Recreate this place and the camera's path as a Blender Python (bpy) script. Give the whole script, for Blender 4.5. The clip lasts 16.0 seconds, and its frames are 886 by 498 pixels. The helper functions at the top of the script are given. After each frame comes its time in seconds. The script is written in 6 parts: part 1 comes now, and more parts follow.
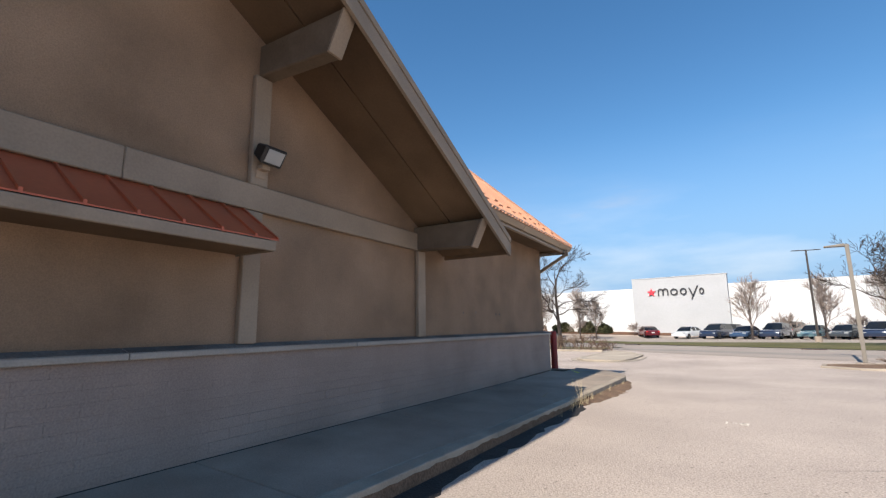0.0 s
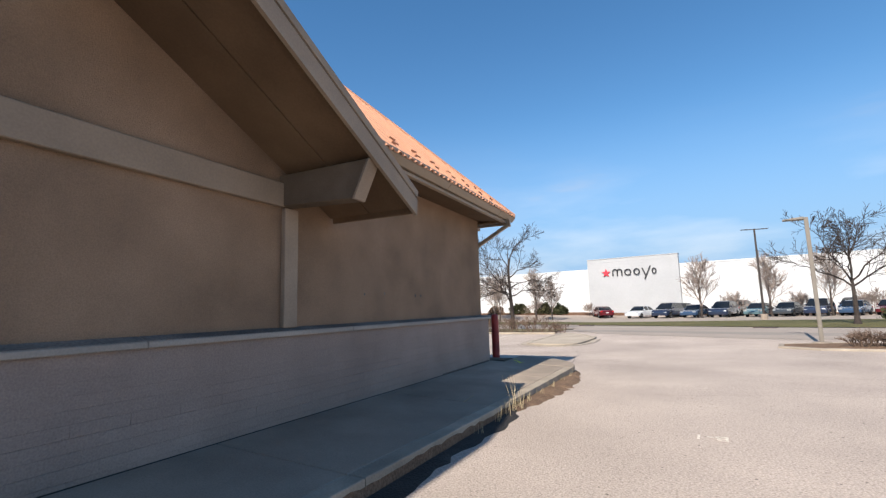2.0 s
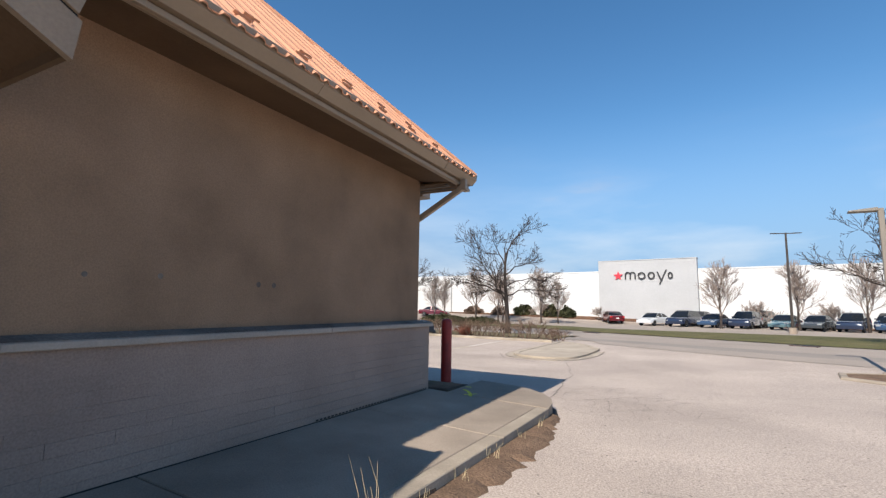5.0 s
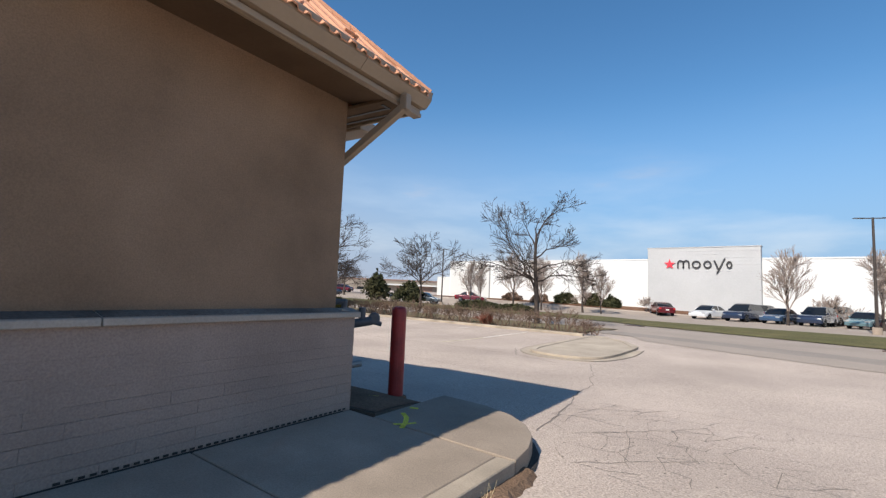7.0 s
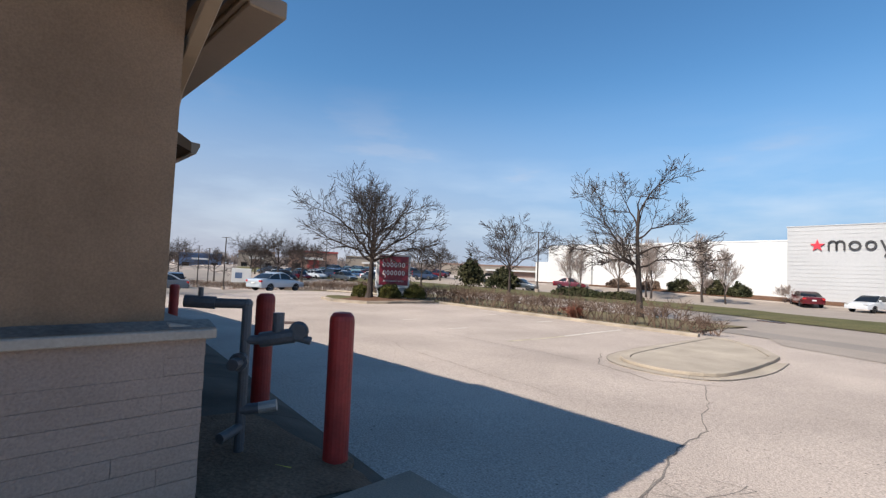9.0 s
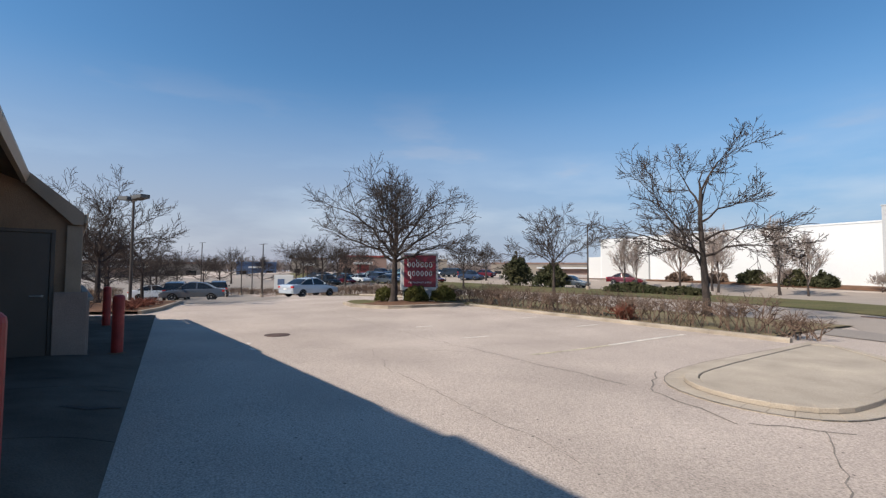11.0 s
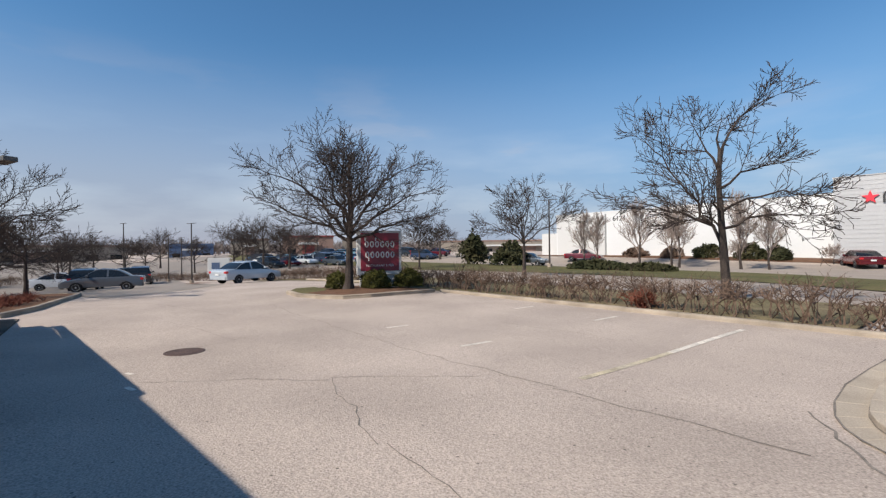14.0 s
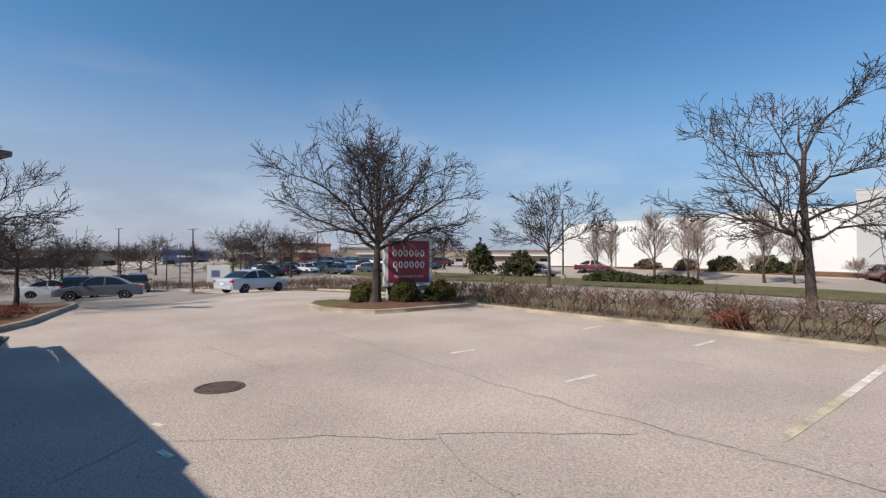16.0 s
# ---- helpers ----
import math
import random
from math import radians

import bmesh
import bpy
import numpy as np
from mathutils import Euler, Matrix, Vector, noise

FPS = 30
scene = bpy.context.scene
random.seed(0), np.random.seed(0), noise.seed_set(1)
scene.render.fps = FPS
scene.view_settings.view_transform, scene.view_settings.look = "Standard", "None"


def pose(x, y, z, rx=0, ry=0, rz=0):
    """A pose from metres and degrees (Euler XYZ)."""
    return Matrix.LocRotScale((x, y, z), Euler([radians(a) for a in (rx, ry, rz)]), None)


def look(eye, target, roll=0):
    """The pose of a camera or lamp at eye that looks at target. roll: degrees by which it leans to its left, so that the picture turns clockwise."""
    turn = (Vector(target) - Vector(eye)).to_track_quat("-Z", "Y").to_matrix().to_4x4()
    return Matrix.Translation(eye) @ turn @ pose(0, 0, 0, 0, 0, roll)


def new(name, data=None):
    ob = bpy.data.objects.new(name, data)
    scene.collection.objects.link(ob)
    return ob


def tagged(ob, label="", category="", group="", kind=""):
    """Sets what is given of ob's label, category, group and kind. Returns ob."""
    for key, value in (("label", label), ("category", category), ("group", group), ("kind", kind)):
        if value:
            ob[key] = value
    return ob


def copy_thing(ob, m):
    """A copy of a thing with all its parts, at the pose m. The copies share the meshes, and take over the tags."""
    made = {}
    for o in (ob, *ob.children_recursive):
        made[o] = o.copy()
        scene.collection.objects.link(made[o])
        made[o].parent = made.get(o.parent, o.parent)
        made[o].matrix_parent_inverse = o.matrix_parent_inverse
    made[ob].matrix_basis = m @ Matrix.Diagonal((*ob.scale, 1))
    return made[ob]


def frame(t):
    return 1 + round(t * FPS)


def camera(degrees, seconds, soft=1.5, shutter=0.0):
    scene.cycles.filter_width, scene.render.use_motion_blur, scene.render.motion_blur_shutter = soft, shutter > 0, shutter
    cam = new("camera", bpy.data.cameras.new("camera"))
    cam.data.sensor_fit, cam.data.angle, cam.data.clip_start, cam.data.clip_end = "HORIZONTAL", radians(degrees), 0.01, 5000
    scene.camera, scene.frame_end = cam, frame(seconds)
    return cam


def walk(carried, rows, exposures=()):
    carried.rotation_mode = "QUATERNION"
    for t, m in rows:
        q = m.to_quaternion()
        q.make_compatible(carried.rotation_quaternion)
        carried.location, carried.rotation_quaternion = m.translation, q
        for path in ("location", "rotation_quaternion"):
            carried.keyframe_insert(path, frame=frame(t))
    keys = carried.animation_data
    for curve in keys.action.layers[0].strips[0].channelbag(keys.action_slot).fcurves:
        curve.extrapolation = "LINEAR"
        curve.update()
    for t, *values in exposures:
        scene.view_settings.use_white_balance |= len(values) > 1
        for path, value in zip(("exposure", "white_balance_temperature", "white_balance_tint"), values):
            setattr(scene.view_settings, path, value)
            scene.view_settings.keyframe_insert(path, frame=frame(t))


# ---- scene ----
cam = camera(87.1, 16.0, 1.3)
PATH = [
    (0, (0.345, 0.258, 1.385), (-0.65, 1.96, 1.72), -0.8),
    (0.5, (0.288, 0.7, 1.406), (-0.613, 2.45, 1.762), -0.1),
    (1, (0.266, 1.246, 1.414), (-0.635, 3.001, 1.745), -2.1),
    (1.5, (0.166, 1.833, 1.42), (-0.7, 3.61, 1.726), -2.1),
    (2, (0.131, 2.483, 1.404), (-0.725, 4.272, 1.664), -1.7),
    (2.5, (0.041, 3.085, 1.42), (-0.797, 4.882, 1.678), -0.9),
    (3, (-0.017, 3.699, 1.395), (-0.894, 5.478, 1.647), -1.1),
    (3.5, (-0.071, 4.309, 1.443), (-0.912, 6.097, 1.755), -0.8),
    (4, (-0.086, 4.946, 1.437), (-0.949, 6.722, 1.755), -0.2),
    (4.5, (-0.085, 5.545, 1.442), (-0.961, 7.323, 1.71), 0.4),
    (4.7, (-0.108, 5.827, 1.465), (-0.998, 7.6, 1.721), 0.6),
    (6.8, (-0.191, 8.74, 1.48), (-1.22, 10.444, 1.681), 1.9),
    (7, (-0.24, 9.013, 1.482), (-1.317, 10.688, 1.662), 2.4),
    (7.5, (-0.364, 9.664, 1.52), (-1.589, 11.237, 1.666), 3.1),
    (8, (-0.506, 10.321, 1.562), (-1.867, 11.779, 1.708), 3.8),
    (8.5, (-0.694, 11.043, 1.571), (-2.07, 12.489, 1.703), 3.0),
    (8.7, (-0.761, 11.32, 1.595), (-2.152, 12.753, 1.707), 2.7),
    (10.8, (-1.739, 13.996, 1.555), (-3.284, 15.26, 1.673), 0.6),
    (11, (-1.925, 14.2, 1.544), (-3.488, 15.445, 1.642), 0.4),
    (11.5, (-2.383, 14.633, 1.562), (-3.97, 15.848, 1.625), 0.5),
    (12, (-2.908, 15.008, 1.558), (-4.494, 16.227, 1.582), 0.1),
    (12.5, (-3.408, 15.268, 1.578), (-4.96, 16.529, 1.594), -0.1),
    (13, (-3.988, 15.59, 1.582), (-5.494, 16.907, 1.574), -0.4),
    (13.5, (-4.532, 15.763, 1.597), (-5.982, 17.14, 1.584), -0.8),
    (14, (-5.108, 15.871, 1.603), (-6.524, 17.284, 1.609), -0.6),
    (14.5, (-5.678, 15.858, 1.618), (-7.042, 17.321, 1.625), -0.1),
    (15, (-6.252, 15.852, 1.647), (-7.566, 17.359, 1.657), 0.5),
    (15.5, (-6.79, 15.836, 1.647), (-8.065, 17.376, 1.668), 0.6),
    (16, (-7.322, 15.946, 1.639), (-8.721, 17.374, 1.685), 0.0),
]
walk(cam, [(t, look(eye, target, roll)) for t, eye, target, roll in PATH], [(0, 0.54), (2.0, 0.54), (2.8, 0.50), (3.5, 0.42), (4.7, 0.44), (6.8, 0.37), (7.5, 0.36), (8.0, 0.46), (8.7, 0.44), (11, 0.23), (13, 0.17), (16, 0.17)])

# ---- daylight ----
SUN_AIM = Vector((0.12, 1.13, -1.0))
world = bpy.data.worlds.new("sky")
scene.world = world
world.use_nodes = True
wn = world.node_tree
sky = wn.nodes.new("ShaderNodeTexSky")
sky.sky_type, sky.sun_disc = "NISHITA", False
sky.sun_elevation, sky.sun_rotation = radians(41.4), radians(186.1)
sky.air_density, sky.dust_density, sky.ozone_density = 1.0, 0.2, 2.2
wn.nodes["Background"].inputs[1].default_value = 0.118
tone = wn.nodes.new("ShaderNodeHueSaturation")
tone.inputs["Saturation"].default_value = 1.24
tone.inputs["Hue"].default_value = 0.497
wn.links.new(sky.outputs[0], tone.inputs["Color"])
wn.links.new(tone.outputs[0], wn.nodes["Background"].inputs[0])
sun = new("sun", bpy.data.lights.new("sun", "SUN"))
sun.data.energy, sun.data.angle, sun.data.color = 5.0, radians(0.53), (1.0, 0.925, 0.82)
sun.matrix_world = look((0, 0, 40), Vector((0, 0, 40)) + SUN_AIM)


# ---- materials ----
def mat(name, base, rough=0.8, var=0.18, scale=3.0, grain=40.0, grain_var=0.12, bump=0.15, bump_scale=None, metal=0.0, second=None, per_object=0.0):
    """A surface with broad stains, fine grain and relief, in object metres."""
    m = bpy.data.materials.new(name)
    m.use_nodes = True
    n, link = m.node_tree.nodes, m.node_tree.links.new
    bsdf = n["Principled BSDF"]
    bsdf.inputs["Roughness"].default_value, bsdf.inputs["Metallic"].default_value = rough, metal
    if rough > 0.84:
        bsdf.inputs["Specular IOR Level"].default_value = 0.2
    geo = n.new("ShaderNodeNewGeometry")

    def tex(s, detail):
        t = n.new("ShaderNodeTexNoise")
        t.inputs["Scale"].default_value, t.inputs["Detail"].default_value = s, detail
        link(geo.outputs["Position"], t.inputs["Vector"])
        return t.outputs["Fac"]

    def remap(sock, lo, hi):
        r = n.new("ShaderNodeMapRange")
        r.inputs[1].default_value, r.inputs[2].default_value, r.inputs[3].default_value, r.inputs[4].default_value = 0.3, 0.7, lo, hi
        link(sock, r.inputs[0])
        return r.outputs[0]

    def times(a, b):
        q = n.new("ShaderNodeMath")
        q.operation = "MULTIPLY"
        link(a, q.inputs[0])
        link(b, q.inputs[1])
        return q.outputs[0]

    fine = tex(grain, 3)
    value = times(remap(tex(scale, 5), 1 - var, 1 + var), remap(fine, 1 - grain_var, 1 + grain_var))
    if per_object:
        info = n.new("ShaderNodeObjectInfo")
        r = n.new("ShaderNodeMapRange")
        r.inputs[3].default_value, r.inputs[4].default_value = 1 - per_object, 1 + per_object
        link(info.outputs["Random"], r.inputs[0])
        value = times(value, r.outputs[0])
    colour = n.new("ShaderNodeMix")
    colour.data_type = "RGBA"
    colour.inputs[6].default_value = (*base, 1)
    colour.inputs[7].default_value = (*(second or base), 1)
    link(remap(tex(scale * 0.37, 4), 0, 1), colour.inputs[0])
    scaled = n.new("ShaderNodeVectorMath")
    scaled.operation = "SCALE"
    link(colour.outputs[2], scaled.inputs[0])
    link(value, scaled.inputs["Scale"])
    link(scaled.outputs[0], bsdf.inputs["Base Color"])
    if bump:
        b = n.new("ShaderNodeBump")
        b.inputs["Strength"].default_value, b.inputs["Distance"].default_value = bump, 0.02
        link(tex(bump_scale, 4) if bump_scale else fine, b.inputs["Height"])
        link(b.outputs[0], bsdf.inputs["Normal"])
    return m


ASPHALT = mat("aged_asphalt", (0.385, 0.314, 0.263), 0.95, 0.14, 0.4, 55, 0.28, 0.5, second=(0.435, 0.358, 0.302))
pitted = ASPHALT.node_tree
skin = pitted.nodes["Principled BSDF"].inputs["Base Color"]
stones = pitted.nodes.new("ShaderNodeTexVoronoi")
stones.inputs["Scale"].default_value = 26
spots = pitted.nodes.new("ShaderNodeTexVoronoi")
spots.inputs["Scale"].default_value = 5.5
where = pitted.nodes.new("ShaderNodeNewGeometry")
worn = pitted.nodes.new("ShaderNodeMapRange")
worn.inputs[1].default_value, worn.inputs[2].default_value, worn.inputs[3].default_value, worn.inputs[4].default_value = 0.10, 0.34, 0.72, 1.04
hole = pitted.nodes.new("ShaderNodeMapRange")
hole.inputs[1].default_value, hole.inputs[2].default_value, hole.inputs[3].default_value, hole.inputs[4].default_value = 0.05, 0.09, 0.35, 1.0
both = pitted.nodes.new("ShaderNodeMath")
both.operation = "MULTIPLY"
shade = pitted.nodes.new("ShaderNodeVectorMath")
shade.operation = "SCALE"
for v in (stones, spots):
    pitted.links.new(where.outputs["Position"], v.inputs["Vector"])
pitted.links.new(stones.outputs["Distance"], worn.inputs[0])
pitted.links.new(spots.outputs["Distance"], hole.inputs[0])
pitted.links.new(worn.outputs[0], both.inputs[0])
pitted.links.new(hole.outputs[0], both.inputs[1])
pitted.links.new(skin.links[0].from_socket, shade.inputs[0])
pitted.links.new(both.outputs[0], shade.inputs["Scale"])
pitted.links.new(shade.outputs[0], skin)
ROAD = mat("road_asphalt", (0.31, 0.258, 0.215), 0.95, 0.08, 0.4, 30, 0.12, 0.2)
ROAD_DARK = mat("patched_asphalt", (0.26, 0.222, 0.19), 0.95, 0.08, 0.4, 30, 0.12, 0.2)
CONCRETE = mat("walk_concrete", (0.345, 0.278, 0.218), 0.92, 0.22, 1.1, 90, 0.14, 0.25, second=(0.245, 0.196, 0.152))
# darker copy of the walk concrete, the building's shade put into its colour
CONCRETE_SHADED = mat("shaded_concrete", (0.105, 0.088, 0.070), 0.92, 0.3, 1.3, 60, 0.18, 0.3, second=(0.070, 0.058, 0.046))
# near-black: wet dirt and dark joints, also painted shade along the kerbs
WET_AND_SHADE = mat("wet_dirt_and_shade", (0.02, 0.016, 0.013), 0.8, 0.3, 4, 50, 0.3, 0.8)
KERB = mat("kerb_concrete", (0.37, 0.305, 0.235), 0.92, 0.24, 1.6, 60, 0.1, 0.3, second=(0.30, 0.25, 0.195))
STUCCO = mat("tan_stucco", (0.310, 0.206, 0.136), 0.95, 0.22, 1.1, 95, 0.12, 0.45, second=(0.215, 0.142, 0.091))
BLOCK = mat("painted_block", (0.300, 0.228, 0.190), 0.9, 0.16, 1.0, 70, 0.12, 0.45, per_object=0.025)
MORTAR = mat("block_joint", (0.20, 0.152, 0.128), 0.95, 0.1, 2, 60, 0.1, 0.2)
TRIM = mat("painted_trim", (0.31, 0.232, 0.165), 0.75, 0.16, 1.6, 50, 0.07, 0.08, second=(0.235, 0.174, 0.12))
# darker copy of the trim, with shade under the gable painted into it
TRIM_SHADED = mat("shaded_trim", (0.19, 0.142, 0.100), 0.85, 0.22, 2.2, 50, 0.08, 0.1, second=(0.115, 0.085, 0.058))
GRIME = mat("grimy_stone", (0.13, 0.112, 0.098), 0.9, 0.4, 1.7, 40, 0.2, 0.2, second=(0.23, 0.20, 0.172))
CAP = mat("cap_stone", (0.34, 0.295, 0.25), 0.85, 0.12, 1.5, 60, 0.08, 0.15)
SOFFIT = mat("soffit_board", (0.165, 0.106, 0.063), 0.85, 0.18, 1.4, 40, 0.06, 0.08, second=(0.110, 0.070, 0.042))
METAL_TAN = mat("tan_metal", (0.30, 0.222, 0.15), 0.45, 0.06, 1.2, 30, 0.03, 0.02)
ROOF = mat("orange_roof_metal", (0.56, 0.265, 0.145), 0.5, 0.08, 1.2, 18, 0.05, 0.03, per_object=0.03)
AWNING = mat("rust_red_metal", (0.42, 0.095, 0.04), 0.42, 0.1, 1.4, 25, 0.05, 0.03)
WHITE = mat("white_paint", (0.62, 0.615, 0.605), 0.8, 0.03, 0.2, 6, 0.02, 0.0)
WHITE_WARM = mat("white_panel", (0.55, 0.54, 0.52), 0.8, 0.02, 0.2, 6, 0.02, 0.0)
BLOCK_PANEL = mat("grey_white_panel", (0.44, 0.437, 0.438), 0.85, 0.05, 0.3, 6, 0.03, 0.0)
VERGE = mat("dry_verge", (0.19, 0.145, 0.088), 0.98, 0.25, 0.9, 25, 0.4, 0.6, second=(0.125, 0.110, 0.052))
BLACK = mat("black_metal", (0.012, 0.012, 0.013), 0.4, 0.1, 3, 40, 0.1, 0.02)
DARK = mat("dark_letter", (0.035, 0.033, 0.035), 0.6, 0.05, 3, 40, 0.05, 0.0)
RED = mat("bollard_red", (0.33, 0.026, 0.02), 0.5, 0.22, 6, 45, 0.1, 0.06, second=(0.22, 0.016, 0.014))
SIGN_RED = mat("sign_burgundy", (0.20, 0.012, 0.028), 0.4, 0.03, 2, 20, 0.02, 0.0)
STAR = mat("star_red", (0.70, 0.03, 0.05), 0.5, 0.02, 2, 20, 0.02, 0.0)
GREY = mat("galvanised", (0.33, 0.33, 0.32), 0.5, 0.1, 2, 30, 0.05, 0.03, metal=0.4)
POLE_TAN = mat("tan_pole", (0.20, 0.172, 0.14), 0.6, 0.1, 2, 30, 0.05, 0.03)
POLE_BROWN = mat("bronze_pole", (0.045, 0.033, 0.026), 0.5, 0.1, 2, 30, 0.05, 0.03)
GRASS = mat("spring_grass", (0.088, 0.086, 0.030), 0.95, 0.2, 0.7, 14, 0.35, 0.6, second=(0.125, 0.105, 0.045))
MULCH = mat("mulch", (0.14, 0.075, 0.045), 0.98, 0.2, 2, 40, 0.4, 0.8)
SOIL = mat("bare_soil", (0.165, 0.105, 0.068), 0.98, 0.2, 3, 45, 0.3, 0.8)
BARK = mat("bark", (0.060, 0.047, 0.040), 0.95, 0.25, 3, 30, 0.3, 0.8, second=(0.055, 0.043, 0.038))
TWIG = mat("twig", (0.055, 0.042, 0.036), 0.95, 0.2, 2, 20, 0.2, 0.0)
PALE_TWIG = mat("pale_twig", (0.27, 0.215, 0.185), 0.95, 0.2, 2, 20, 0.2, 0.0)
HEDGE_TWIG = mat("hedge_twig", (0.105, 0.068, 0.050), 0.95, 0.3, 1.2, 14, 0.35, 0.0, second=(0.165, 0.112, 0.082))
RED_TWIG = mat("rust_leaf", (0.17, 0.06, 0.04), 0.95, 0.3, 1.2, 14, 0.35, 0.0)
STRAW = mat("dry_straw", (0.36, 0.29, 0.18), 0.95, 0.2, 4, 30, 0.2, 0.0)
EVERGREEN = mat("evergreen", (0.030, 0.036, 0.016), 0.9, 0.3, 1.0, 12, 0.35, 0.0, second=(0.062, 0.056, 0.026))
BOX_GREEN = mat("box_leaf", (0.060, 0.060, 0.015), 0.85, 0.3, 2.0, 25, 0.35, 0.0, second=(0.085, 0.080, 0.02))
WORN_LINE = mat("worn_paint", (0.43, 0.37, 0.28), 0.9, 0.2, 5, 50, 0.25, 0.1, second=(0.50, 0.42, 0.28))
LINE = mat("stall_paint", (0.60, 0.54, 0.46), 0.85, 0.25, 5, 50, 0.25, 0.1)
CRACK = mat("crack_fill", (0.20, 0.17, 0.145), 0.95, 0.3, 5, 40, 0.2, 0.0)
IRON = mat("rusty_iron", (0.085, 0.052, 0.042), 0.8, 0.25, 8, 60, 0.2, 0.3)
YELLOW = mat("yellow_mark", (0.66, 0.60, 0.08), 0.9, 0.2, 9, 60, 0.3, 0.0)
TYRE = mat("tyre", (0.02, 0.02, 0.021), 0.85, 0.1, 4, 40, 0.1, 0.1)
RIM = mat("alloy", (0.55, 0.55, 0.56), 0.3, 0.05, 4, 40, 0.05, 0.0, metal=0.8)
LENS_RED = mat("tail_lens", (0.45, 0.02, 0.02), 0.2, 0.02, 4, 40, 0.02, 0.0)
LENS_CLEAR = mat("clear_lens", (0.33, 0.33, 0.32), 0.12, 0.02, 4, 40, 0.02, 0.0)
GLASS = mat("dark_glass", (0.012, 0.014, 0.016), 0.06, 0.02, 4, 40, 0.02, 0.0)
WOOD = mat("fence_board", (0.42, 0.335, 0.25), 0.9, 0.15, 2, 30, 0.1, 0.2, per_object=0.08)
DOOR = mat("door_paint", (0.085, 0.068, 0.055), 0.6, 0.08, 2, 40, 0.04, 0.03)
BLUE_WALL = mat("blue_cladding", (0.075, 0.115, 0.20), 0.7, 0.05, 0.3, 5, 0.05, 0.0)
BRICK_WALL = mat("brown_cladding", (0.24, 0.16, 0.13), 0.9, 0.1, 0.3, 5, 0.1, 0.0)
BEIGE_WALL = mat("beige_cladding", (0.27, 0.23, 0.19), 0.9, 0.06, 0.3, 5, 0.05, 0.0)
RED_WALL = mat("red_cladding", (0.26, 0.05, 0.045), 0.8, 0.06, 0.3, 5, 0.05, 0.0)
WOODS = mat("far_woods", (0.20, 0.165, 0.15), 0.98, 0.2, 0.2, 1.5, 0.3, 0.0)


# ---- building blocks ----
def mesh_of(bm, name, material, smooth=False):
    me = bpy.data.meshes.new(name)
    bmesh.ops.recalc_face_normals(bm, faces=bm.faces)
    bm.to_mesh(me)
    bm.free()
    me.materials.append(material)
    if smooth:
        me.polygons.foreach_set("use_smooth", [True] * len(me.polygons))
        me.set_sharp_from_angle(angle=radians(38))
    return me


def part(name, bm, material, parent=None, label="", smooth=False):
    """One mesh object under a thing or a part."""
    ob = new(name, mesh_of(bm, name, material, smooth))
    ob.parent = parent
    return tagged(ob, label)


def thing(name, at, label, category, group="", kind="", turn=0.0):
    ob = new(name)
    ob.matrix_world = pose(at[0], at[1], at[2], 0, 0, turn)
    return tagged(ob, label, category, group, kind)


def box(x0, y0, z0, x1, y1, z1, bevel=0.0, bm=None):
    bm = bm or bmesh.new()
    vs = [bm.verts.new((x, y, z)) for x in (x0, x1) for y in (y0, y1) for z in (z0, z1)]
    fs = [bm.faces.new([vs[i] for i in q]) for q in ((0, 1, 3, 2), (4, 6, 7, 5), (0, 4, 5, 1), (2, 3, 7, 6), (0, 2, 6, 4), (1, 5, 7, 3))]
    if bevel:
        bmesh.ops.bevel(bm, geom=list({e for f in fs for e in f.edges}), offset=bevel, segments=1, affect="EDGES", clamp_overlap=True)
    return bm


def prism(points, way, bm=None, bevel=0.0):
    """The polygon of points, pushed along way."""
    bm = bm or bmesh.new()
    way = Vector(way)
    a = [bm.verts.new(p) for p in points]
    b = [bm.verts.new(Vector(p) + way) for p in points]
    k = len(a)
    fs = [bm.faces.new(a), bm.faces.new(b[::-1])] + [bm.faces.new((a[i], b[i], b[(i + 1) % k], a[(i + 1) % k])) for i in range(k)]
    if bevel:
        bmesh.ops.bevel(bm, geom=list({e for f in fs for e in f.edges}), offset=bevel, segments=1, affect="EDGES", clamp_overlap=True)
    return bm


def tube(a, b, r0, r1=None, sides=8, bm=None, caps=True):
    bm = bm or bmesh.new()
    a, b = Vector(a), Vector(b)
    r1 = r0 if r1 is None else r1
    q = (b - a).to_track_quat("Z", "Y")
    rings = []
    for p, r in ((a, r0), (b, r1)):
        rings.append([bm.verts.new(p + q @ Vector((r * math.cos(2 * math.pi * i / sides), r * math.sin(2 * math.pi * i / sides), 0))) for i in range(sides)])
    for i in range(sides):
        bm.faces.new((rings[0][i], rings[0][(i + 1) % sides], rings[1][(i + 1) % sides], rings[1][i]))
    if caps:
        bm.faces.new(rings[0][::-1])
        bm.faces.new(rings[1])
    return bm


def lathe(profile, sides=16, bm=None):
    """A turned body about z: profile of (radius, z)."""
    bm = bm or bmesh.new()
    rings = [[bm.verts.new((max(r, 0.0005) * math.cos(2 * math.pi * i / sides), max(r, 0.0005) * math.sin(2 * math.pi * i / sides), z)) for i in range(sides)] for r, z in profile]
    for p, q in zip(rings, rings[1:]):
        for i in range(sides):
            bm.faces.new((p[i], p[(i + 1) % sides], q[(i + 1) % sides], q[i]))
    bm.faces.new(rings[0][::-1])
    bm.faces.new(rings[-1])
    return bm


